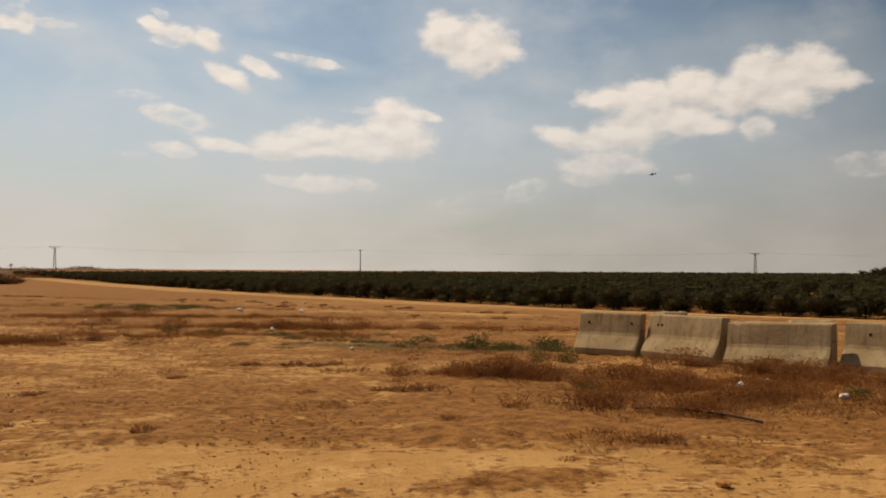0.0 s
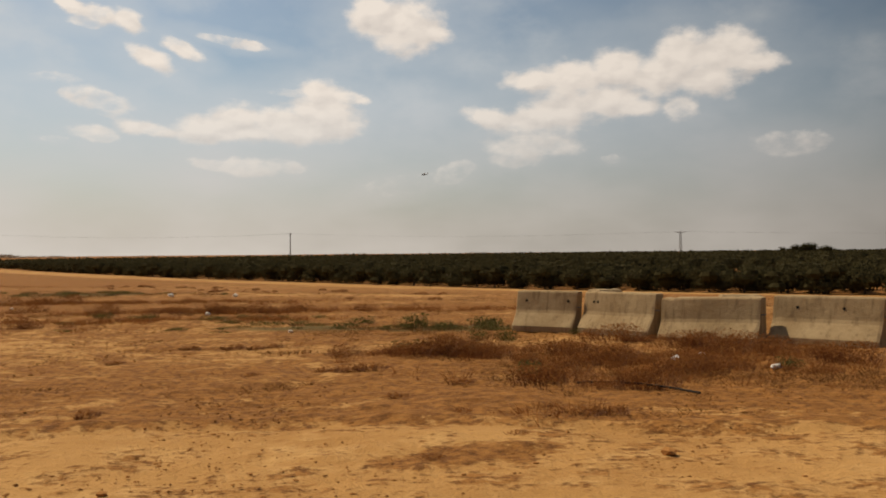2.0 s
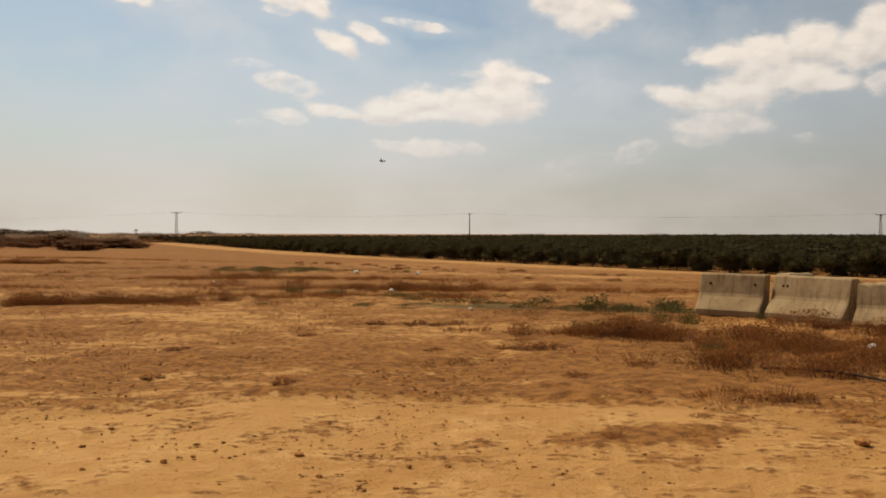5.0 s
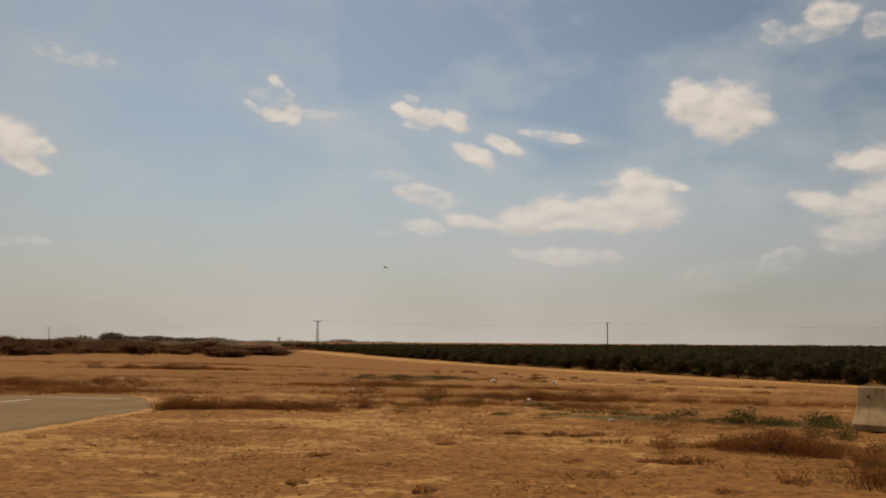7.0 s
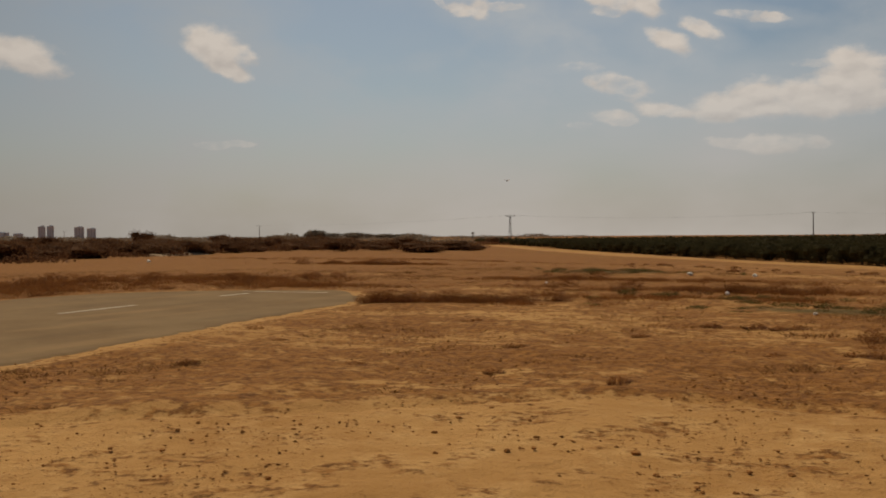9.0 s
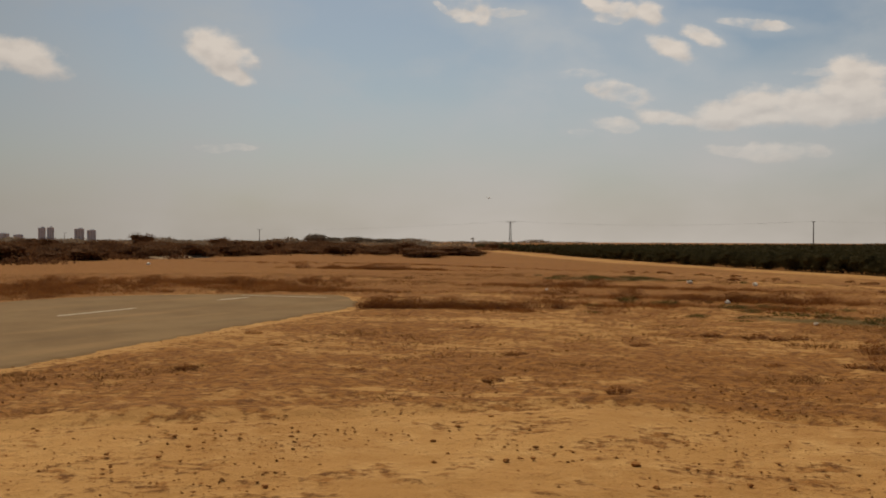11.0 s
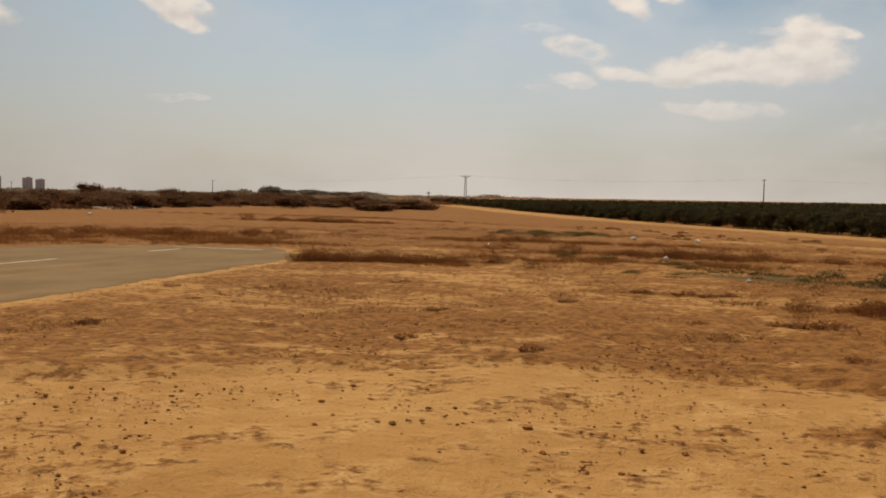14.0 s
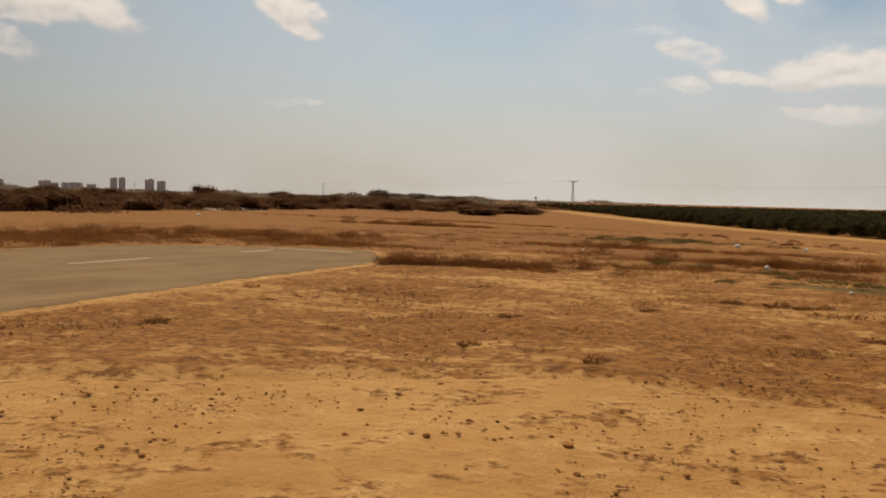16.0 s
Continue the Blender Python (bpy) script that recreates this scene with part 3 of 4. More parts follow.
# ---- leaf clouds, shrubs, trees ----
def leaf_cloud(rng, n, radius, height, low, size, core=True, squash=0.75, lumps=5):
    """Leaves over an uneven lumpy crown: returns verts, faces. low: height of its foot."""
    verts, faces = [], []
    lump_at = [(rng.uniform(-0.5, 0.5), rng.uniform(-0.5, 0.5), rng.uniform(0.15, 0.8), rng.uniform(0.45, 0.72)) for _ in range(lumps)]
    lump_at.append((0, 0, 0.45, 0.8))
    for k in range(n):
        lx, ly, lz, lr = lump_at[rng.integers(len(lump_at))]
        d = rng.normal(size=3)
        d /= np.linalg.norm(d)
        rad = lr * rng.uniform(0.72, 1.05)
        c = np.array([(lx + d[0] * rad) * radius, (ly + d[1] * rad) * radius, low + max(0.02, lz + d[2] * rad * 0.55) * (height - low) * 0.9])
        a = rng.normal(size=3)
        a /= np.linalg.norm(a)
        b = np.cross(a, d + 0.4 * rng.normal(size=3))
        b /= np.linalg.norm(b) + 1e-6
        s = size * rng.uniform(0.6, 1.35)
        a, b = a * s, b * s * squash
        q = len(verts)
        verts += [c - a, c + b * 0.8, c + a, c - b * 0.8]
        faces.append((q, q + 1, q + 2, q + 3))
    if core:
        for lx, ly, lz, lr in lump_at:
            q = len(verts)
            lat, lon = 4, 7
            for i in range(1, lat):
                for j in range(lon):
                    th, ph = math.pi * i / lat, 2 * math.pi * j / lon
                    k = lr * 0.62 * rng.uniform(0.85, 1.1)
                    verts.append(np.array([(lx + k * math.sin(th) * math.cos(ph)) * radius, (ly + k * math.sin(th) * math.sin(ph)) * radius,
                                           low + max(0.0, lz + k * math.cos(th) * 0.55) * (height - low) * 0.9]))
            for i in range(lat - 2):
                for j in range(lon):
                    a, b = q + i * lon + j, q + i * lon + (j + 1) % lon
                    faces.append((a, a + lon, b + lon, b))
            faces.append(tuple(range(q, q + lon)))
            faces.append(tuple(range(q + (lat - 2) * lon + lon - 1, q + (lat - 2) * lon - 1, -1)))
    return verts, faces


def orchard_tree(rng, m, height, radius, label, group):
    tree = thing("orchard_tree", label, "tree", m, group)
    bm = bmesh.new()
    rod(bm, (0, 0, -0.15), (0.03, 0.02, height * 0.45), 0.09, 0.06, 7)
    for k in range(4):
        a = k * 1.6 + 0.4
        rod(bm, (0.02, 0.01, height * 0.28), (math.cos(a) * radius * 0.5, math.sin(a) * radius * 0.5, height * 0.62), 0.045, 0.02, 5)
    part("trunk", bm, M_BARK, tree)
    vs, fs = leaf_cloud(rng, 1300, radius, height, 0.10, 0.075, lumps=9)
    part("crown", mesh_of("crown", vs, fs, M_ORCHARD), M_ORCHARD, tree)
    return tree


def make_orchard():
    rng = np.random.default_rng(11)
    near_spots, far_spots = [], []
    # rows run along the edge; the first three rows one by one
    ys = np.arange(24, 330, 0.05)
    xs = np.interp(ys, EDGE_Y, EDGE_X)
    run = np.concatenate([[0], np.cumsum(np.hypot(np.diff(xs), np.diff(ys)))])
    for row in range(3):
        for s in np.arange(1.0 + row * 1.3, run[-1], 2.55 + 0.3 * row):
            y = np.interp(s, run, ys)
            x = np.interp(s, run, xs) + 1.6 + row * 4.0
            if math.hypot(x, y) < 215 and math.degrees(math.atan2(-x, y)) > -33:
                near_spots.append((x + rng.uniform(-0.25, 0.25), y + rng.uniform(-0.25, 0.25)))
    near_spots = sorted(near_spots, key=lambda p: math.hypot(*p))[:290]
    for y in np.arange(20, 900, 3.4):
        for k in range(0, 260):
            x = np.interp(y, EDGE_Y, EDGE_X) + 1.6 + k * 3.9
            d = math.hypot(x, y)
            if d > 760 or math.degrees(math.atan2(-x, y)) < -33 or y > 470 + 0.35 * x:
                continue
            if d > 330 and rng.random() < 0.55:
                continue
            if k < 3 and d < 212:
                continue
            far_spots.append((x + rng.uniform(-0.5, 0.5), y + rng.uniform(-0.5, 0.5), d))
    protos = []
    for k in range(6):
        h, r = (1.95, 2.1, 1.8, 2.2, 2.0, 1.7)[k], (1.45, 1.6, 1.35, 1.55, 1.7, 1.25)[k]
        protos.append((h, r))
    made = []
    for k, (x, y) in enumerate(near_spots):
        m = pose(x, y, float(land(x, y)) - 0.03, 0, 0, rng.uniform(0, 360))
        if k < 6:
            made.append(orchard_tree(rng, m, *protos[k], "low bushy dark green orchard tree in a row", "orchard rows"))
        else:
            copy_thing(made[int(rng.integers(6))], m)
    # the rest of the orchard, row behind row
    verts, faces = [], []
    for x, y, d in far_spots:
        near = d < 190
        n = 140 if near else (26 if d < 330 else 14)
        g = float(land(x, y))
        h, r = rng.uniform(1.75, 2.2), rng.uniform(1.35, 1.8) * (1.0 if d < 330 else 1.5)
        c = rng.normal(size=(n, 3))
        c /= np.linalg.norm(c, axis=1)[:, None]
        c[:, 2] = np.abs(c[:, 2])
        lump = 0.82 + 0.25 * np.sin(c[:, :1] * 5 + x) * np.cos(c[:, 1:2] * 4 + y)
        p = c * lump * rng.uniform(0.8, 1.0, (n, 1)) * [r, r, h - 0.35] + [x, y, g + 0.35]
        size = (0.115 if near else 0.30 if d < 330 else 0.5) * rng.uniform(0.7, 1.3, (n, 1))
        a = rng.normal(size=(n, 3))
        a /= np.linalg.norm(a, axis=1)[:, None]
        b = np.cross(a, c + 0.3 * rng.normal(size=(n, 3)))
        b /= np.linalg.norm(b, axis=1)[:, None] + 1e-6
        q = len(verts)
        verts += np.stack([p - a * size, p + b * size * 0.8, p + a * size, p - b * size * 0.8], 1).reshape(-1, 3).tolist()
        faces += [(q + 4 * k, q + 4 * k + 1, q + 4 * k + 2, q + 4 * k + 3) for k in range(n)]
        # the dense heart of the tree
        q = len(verts)
        rim = 6
        for lv, rr in ((0.12, 0.8), (0.55, 0.86), (0.85, 0.55)):
            verts += [[x + r * rr * 0.72 * math.cos(j * 6.283 / rim + lv), y + r * rr * 0.72 * math.sin(j * 6.283 / rim + lv), g + lv * h * 0.88 * rng.uniform(0.9, 1.1)] for j in range(rim)]
        for i in range(2):
            faces += [(q + i * rim + j, q + i * rim + (j + 1) % rim, q + (i + 1) * rim + (j + 1) % rim, q + (i + 1) * rim + j) for j in range(rim)]
        faces.append(tuple(q + 2 * rim + j for j in range(rim)))
    tagged(new("orchard", mesh_of("orchard", verts, faces, M_ORCHARD)), "wide dark green orchard of low trees in rows", "orchard", kind="stuff")


make_orchard()


def weed_mesh(rng, n, radius, height, width, lean=0.5, curl=0.25):
    """A tuft of thin stalks that spread from the foot."""
    verts, faces = [], []
    for k in range(n):
        a = rng.uniform(0, 6.283)
        r0 = radius * math.sqrt(rng.random()) * 0.7
        foot = np.array([math.cos(a) * r0, math.sin(a) * r0, -0.01])
        h = height * rng.uniform(0.45, 1.1)
        out = np.array([math.cos(a), math.sin(a), 0]) * lean * h * rng.uniform(0.2, 1.2) + rng.normal(size=3) * [0.1, 0.1, 0] * h
        top = foot + out + [0, 0, h]
        mid = foot + out * (0.5 - curl * 0.5) + [0, 0, h * 0.6]
        side = np.array([-math.sin(a + 1.0), math.cos(a + 1.0), 0]) * width
        q = len(verts)
        verts += [foot - side, foot + side, mid + side * 0.8, mid - side * 0.8, top]
        faces += [(q, q + 1, q + 2, q + 3), (q + 3, q + 2, q + 4)]
    return verts, faces


def shrub(rng, name, m, radius, height, mat, label, category, group, leaves=260, size=0.035, stems=26):
    ob = thing(name, label, category, m, group)
    vs, fs = weed_mesh(rng, stems * 3, radius * 1.1, height * 0.75, 0.0022, 0.8)
    part("dead_growth", mesh_of("dead_growth", vs, fs, M_TWIG), M_TWIG, ob, kind="stuff")
    vs, fs = leaf_cloud(rng, leaves, radius * 0.78, height * 0.9, 0.0, size, core=False, squash=0.5, lumps=4)
    part("foliage", mesh_of("foliage", vs, fs, mat), mat, ob, kind="stuff")
    return ob


def make_weeds():
    rng = np.random.default_rng(23)
    rust = [shrub(rng, "dry_shrub", pose(0.9, 15.4, 0), 0.55, 0.42, M_RUST, "rusty brown dried weed shrub on sand", "shrub", "dry shrubs", 900, 0.017, 60),
            shrub(rng, "dry_shrub", pose(1.6, 14.6, 0), 0.45, 0.32, M_RUST, "rusty brown dried weed shrub on sand", "shrub", "dry shrubs", 750, 0.017, 56),
            shrub(rng, "dry_shrub", pose(3.2, 13.8, 0), 0.6, 0.28, M_RUST, "rusty brown dried weed shrub on sand", "shrub", "dry shrubs", 900, 0.017, 70)]
    spots = []
    for cx, cy, a, b, turn, n in ((0.8, 15.15, 0.95, 0.4, 0, 15), (3.7, 14.2, 2.2, 1.4, -35, 19), (6.4, 13.2, 2.2, 1.4, -35, 18), (4.3, 17.3, 1.6, 0.25, -52, 7), (5.6, 15.9, 1.4, 0.3, -46, 10),  
                                  (-9.9, 21.0, 2.2, 0.45, 27, 24), (-26, 20.5, 2.6, 7.0, 0, 34), (-25, 28.5, 4.5, 3.0, 30, 26), (-28, 48.5, 3.4, 0.7, 0, 34), (-4.5, 27.4, 5.0, 0.5, -4, 30), (-9.0, 33.0, 4.5, 0.7, 3, 18), (2.4, 11.6, 1.0, 0.3, -15, 5)):
        for _ in range(n):
            u, v = rng.normal(0, 0.62, 2)
            c, s = math.cos(radians(turn)), math.sin(radians(turn))
            spots.append((cx + u * a * c - v * b * s, cy + u * a * s + v * b * c))
    for x, y in spots:
        if not on_runway(x, y, 0.2):
            k = 0.35 + 0.85 * rng.random() ** 1.4
            copy_thing(rust[int(rng.integers(3))], pose(x, y, float(land(x, y)) - 0.02, 0, 0, rng.uniform(0, 360)) @ Matrix.Diagonal((k, k, k, 1)))
    for x, y, k in ((-11.95, 20.0, 1.05), (-11.5, 20.15, 1.25), (-11.0, 20.4, 1.1), (-10.3, 20.8, 1.1)):
        copy_thing(rust[0], pose(x, y, -0.02, 0, 0, k * 777) @ Matrix.Diagonal((k, k, k, 1)))
    green = [shrub(rng, "green_weed", pose(0.67, 20.7, 0), 0.5, 0.42, M_GREENWEED, "small grey-green weed bush on dry ground", "shrub", "green weeds", 420, 0.032, 20),
             shrub(rng, "green_weed", pose(2.3, 21.2, 0), 0.7, 0.32, M_GREENWEED, "small grey-green weed bush on dry ground", "shrub", "green weeds", 480, 0.03, 20)]
    for cx, cy, a, b, n in ((-1.4, 21.2, 3.2, 1.2, 16), (1.6, 20.8, 1.6, 0.8, 9), (-12.2, 41.6, 4.4, 2.2, 24), (-4.0, 24.4, 4.0, 1.2, 14)):
        for _ in range(n):
            x, y = cx + rng.normal(0, 0.5) * a, cy + rng.normal(0, 0.5) * b
            k = rng.uniform(0.35, 0.85)
            copy_thing(green[int(rng.integers(2))], pose(x, y, float(land(x, y)) - 0.02, 0, 0, rng.uniform(0, 360)) @ Matrix.Diagonal((k * 1.2, k * 1.2, k * 0.7, 1)))
    for x, y, k in ((1.94, 12.6, 0.62), (5.5, 12.75, 0.55), (0.33, 15.9, 0.6), (1.5, 15.7, 0.55), (0.7, 16.1, 0.6), (2.3, 17.6, 0.7), (1.8, 17.7, 0.6), (3.75, 18.7, 0.4)):
        copy_thing(green[0], pose(x, y, -0.02, 0, 0, k * 900) @ Matrix.Diagonal((k, k, k, 1)))
    # single dry tufts that stand apart on the sand
    tuft = shrub(rng, "dry_tuft", pose(-3.02, 9.8, -0.01), 0.16, 0.12, M_RUST, "low dead tuft of brown weed on sand", "weed", "dry tufts", 120, 0.014, 60)
    for x, y, k in ((-10.35, 13.2, 1.6), (-9.0, 12.0, 1.0), (-5.3, 12.6, 1.2), (-6.4, 9.9, 1.3), (-4.6, 10.1, 1.0), (-1.8, 12.9, 1.0), (0.7, 9.6, 1.4), (1.1, 8.4, 1.0),
                    (-7.5, 16.0, 1.5), (-4.0, 14.6, 1.2), (-0.6, 14.2, 1.2), (1.5, 9.2, 1.2), (-8.5, 9.3, 1.2), (0.3, 7.5, 0.9), (-2.6, 16.8, 1.6), (-3.3, 16.75, 1.4), (-1.9, 16.9, 1.3), (-2.2, 16.7, 1.2), (-0.5, 13.3, 1.6), (-0.2, 13.4, 1.9), (-0.8, 13.2, 1.4), (0.1, 10.7, 1.3), (0.9, 11.8, 1.5), (1.9, 9.4, 1.5), (2.2, 9.45, 1.4), (1.6, 9.8, 1.2)):
        copy_thing(tuft, pose(x, y, -0.01, 0, 0, x * 70) @ Matrix.Diagonal((k, k, k * 0.6, 1)))
    for x, y, k in ((-11.5, 62.7, 3.2), (-9.9, 61.3, 2.6), (-4.9, 58.0, 3.4), (-3.7, 51.8, 2.8), (-8.1, 54.2, 2.4), (-6.2, 48.2, 2.2), (-11.5, 54.0, 2.4), (-0.7, 35.0, 2.2), (-16.0, 66.0, 3.0), (2.5, 47.0, 2.6)):
        for _ in range(int(rng.integers(2, 6))):
            u, v, q = x + rng.normal(0, 1.5), y + rng.normal(0, 0.8), k * rng.uniform(0.25, 0.75)
            copy_thing(tuft, pose(u, v, float(land(u, v)) - 0.01, 0, 0, u * 70) @ Matrix.Diagonal((q * rng.uniform(1, 2), q, q * 0.8, 1)))
    # straw and low dead weeds over the whole field
    verts, faces = [], []
    pool = [weed_mesh(rng, 10, 0.16, 0.045, 0.003, 2.0) for _ in range(12)]
    for _ in range(60000):
        d = 5.0 + 45 * rng.random() ** 1.3
        a = radians(rng.uniform(-30, 58))
        x, y = -math.sin(a) * d, math.cos(a) * d
        k = float(brown_cover(np.float64(x), np.float64(y)) + green_cover(np.float64(x), np.float64(y)))
        k += 0.9 * fbm(x, y, 1.1, 3) - (0.6 if d < 12 else 0.1)
        if rng.random() > (k - 0.45) * 1.1 or on_runway(x, y, 0.05):
            continue
        vs, fs = pool[rng.integers(12)]
        s = rng.uniform(0.5, 1.3) * (1 + d / 55)
        c, sn = math.cos(a * 40), math.sin(a * 40)
        q, g = len(verts), float(land(x, y))
        verts += [(x + (v[0] * c - v[1] * sn) * s, y + (v[0] * sn + v[1] * c) * s, g + v[2] * s) for v in vs]
        faces += [tuple(q + i for i in f) for f in fs]
        if len(faces) > 330000:
            break
    tagged(new("dry_grass", mesh_of("dry_grass", verts, faces, M_STRAW)), "short dry straw and dead weeds on sand", "grass", kind="stuff")


def make_dead_weeds():
    """Rusty knee-low growth along the far end of the strip."""
    rng = np.random.default_rng(77)
    verts, faces = [], []
    pool = [weed_mesh(rng, 26, 0.24, 0.13, 0.0035, 1.5) for _ in range(10)]
    for cx, cy, a, b, n in ((-26, 20.5, 3.2, 7.5, 1900), (-25, 28.5, 5.5, 3.6, 1500), (-18.5, 26.5, 3.4, 1.1, 700), (0.8, 15.2, 1.3, 0.6, 130), (3.9, 14.3, 2.4, 1.5, 200), (6.4, 13.6, 2.2, 1.6, 180), (2.2, 12.4, 1.6, 0.6, 90), (1.9, 9.5, 0.8, 0.25, 30), (-9.9, 20.8, 2.6, 0.5, 350), (-28, 48.5, 5.0, 0.9, 500), (-34, 60, 14.0, 3.0, 700), (-4.0, 27.3, 6.5, 0.7, 900), (-9.0, 33.0, 6.0, 0.9, 600), (-5.5, 23.8, 4.5, 0.6, 350)):
        for _ in range(n):
            x, y = cx + rng.normal(0, 0.6) * a, cy + rng.normal(0, 0.6) * b
            if on_runway(x, y, 0.15) or fbm(x, y, 0.5, 3) < rng.uniform(-0.5, 0.25):
                continue
            vs, fs = pool[rng.integers(10)]
            s, w = rng.uniform(0.5, 1.4), rng.uniform(0, 6.28)
            c, sn, q, g = math.cos(w), math.sin(w), len(verts), float(land(x, y))
            verts += [(x + (v[0] * c - v[1] * sn) * s, y + (v[0] * sn + v[1] * c) * s, g + v[2] * s) for v in vs]
            faces += [tuple(q + i for i in f) for f in fs]
    tagged(new("dead_weeds", mesh_of("dead_weeds", verts, faces, M_RUST)), "rusty brown dead weeds in low thickets on sand", "weeds", kind="stuff")


make_weeds()
make_dead_weeds()


def rock_mesh(rng, name, mat, rough=0.25, sub=2):
    bm = bmesh.new()
    bmesh.ops.create_icosphere(bm, subdivisions=sub, radius=1.0)
    off = Vector(rng.uniform(0, 50, 3))
    for v in bm.verts:
        v.co *= 1 + rough * noise.noise(v.co * 1.6 + off) + 0.12 * noise.noise(v.co * 4 + off)
        v.co.z *= 0.7
    me = bpy.data.meshes.new(name)
    bm.to_mesh(me)
    bm.free()
    me.materials.append(mat)
    return me


def make_stones():
    rng = np.random.default_rng(31)
    shapes = [rock_mesh(rng, "stone", M_STONE, 0.45) for _ in range(4)]
    def stone(x, y, s):
        ob = tagged(new("stone", shapes[int(rng.integers(4))]), "loose dark brown clod lying on sand", "stone", "loose stones")
        ob.matrix_basis = pose(x, y, float(land(x, y)) + s * 0.3, 0, 0, rng.uniform(0, 360)) @ Matrix.Diagonal((s, s * 0.85, s * 0.8, 1))
    for x, y, s in ((-3.69, 7.87, 0.036), (-2.0, 6.59, 0.038), (2.17, 7.46, 0.066), (-2.9, 6.3, 0.03), (-3.35, 6.0, 0.028), (-0.9, 6.4, 0.028), (1.6, 9.1, 0.05), (0.9, 7.9, 0.035)):
        stone(x, y, s)
    for _ in range(270):
        d, a = 4.6 + 8.5 * rng.random() ** 1.25, radians(rng.uniform(-28, 56))
        x, y = -math.sin(a) * d, math.cos(a) * d
        if not on_runway(x, y, 0.2):
            stone(x, y, 0.009 + 0.020 * rng.random() ** 2.5)
    verts, faces = [], []
    octa = [(0, 1, 2), (0, 2, 3), (0, 3, 4), (0, 4, 1), (5, 2, 1), (5, 3, 2), (5, 4, 3), (5, 1, 4)]
    base = np.array([(0, 0, 0.7), (1, 0, 0), (0, 1, 0), (-1, 0, 0), (0, -1, 0), (0, 0, -0.6)])
    for _ in range(20000):
        d, a = 4.4 + 21 * rng.random() ** 1.6, radians(rng.uniform(-29, 57))
        x, y = -math.sin(a) * d, math.cos(a) * d
        if on_runway(x, y, 0.1) or fbm(x, y, 0.9, 3) < rng.uniform(-0.25, 0.5):
            continue
        s = (0.0032 + 0.0105 * rng.random() ** 4) * (1 + d / 20)
        q = len(verts)
        verts += (base * s * rng.uniform(0.5, 1.5, (6, 3)) * [rng.uniform(0.9, 1.9), 1.0, 0.8] + [x, y, float(land(x, y)) + 0.3 * s]).tolist()
        faces += [tuple(q + i for i in f) for f in octa]
    for _ in range(24000):
        d, a = 5.2 + 19 * rng.random() ** 0.75, radians(rng.uniform(-29, 57))
        x, y = -math.sin(a) * d, math.cos(a) * d
        if on_runway(x, y, 0.3) or fbm(x, y, 0.7, 3) < rng.uniform(-0.55, 0.55) + (0.0 if d > 9.3 else 0.45):
            continue
        s = 0.006 + (0.012 if d < 9.3 else 0.018) * rng.random() ** 4
        q = len(verts)
        verts += (base * s * rng.uniform(0.6, 1.4, (6, 3)) * [rng.uniform(0.9, 1.5), 1.0, 0.9] + [x, y, float(land(x, y)) + 0.35 * s]).tolist()
        faces += [tuple(q + i for i in f) for f in octa]
    tagged(new("gravel", mesh_of("gravel", verts, faces, M_STONE)), "scattered small brown pebbles and clods", "gravel", kind="stuff")


make_stones()


# ---- concrete barriers ----
def barrier_mesh(rng, length, h):
    k = h / 0.82
    prof = [(-0.30, 0.0), (-0.30, 0.11), (-0.28, 0.14), (-0.11, 0.37 * k), (-0.085, 0.43 * k), (-0.015, h - 0.03), (0.005, h),
            (0.215, h), (0.235, h - 0.02), (0.15, 0.0)]
    fine = []
    for (a, z), (b, w) in zip(prof, prof[1:]):
        for k in range(3):
            fine.append((a + (b - a) * k / 3, z + (w - z) * k / 3))
    fine.append(prof[-1])
    n, m = 36, len(fine)
    off = Vector(rng.uniform(0, 90, 3))
    verts, faces = [], []
    for i in range(n + 1):
        x = -length / 2 + length * i / n
        end = min(i, n - i) / 2.0
        for a, z in fine:
            p = Vector((x, a, z))
            chip = max(0.0, noise.noise(p * 4.5 + off) - 0.22) * (0.10 if (z > h - 0.05 or end < 1 or z < 0.06) else 0.012)
            wob = 0.006 * noise.noise(p * 2.2 + off)
            sh = 1 - (0.05 if end == 0 else 0.0)
            verts.append((x * (1 - chip * 0.4 / length), (a * sh) * (1 - chip * 2) + wob, max(0.0, z - (0.012 if end == 0 and z > 0.1 else 0) - (chip if z > h - 0.05 else 0))))
    for i in range(n):
        for j in range(m - 1):
            a = i * m + j
            faces.append((a, a + m, a + m + 1, a + 1))
    faces.append(tuple(range(m)))
    faces.append(tuple(n * m + j for j in reversed(range(m))))
    return mesh_of("body", verts, faces, M_CONCRETE)


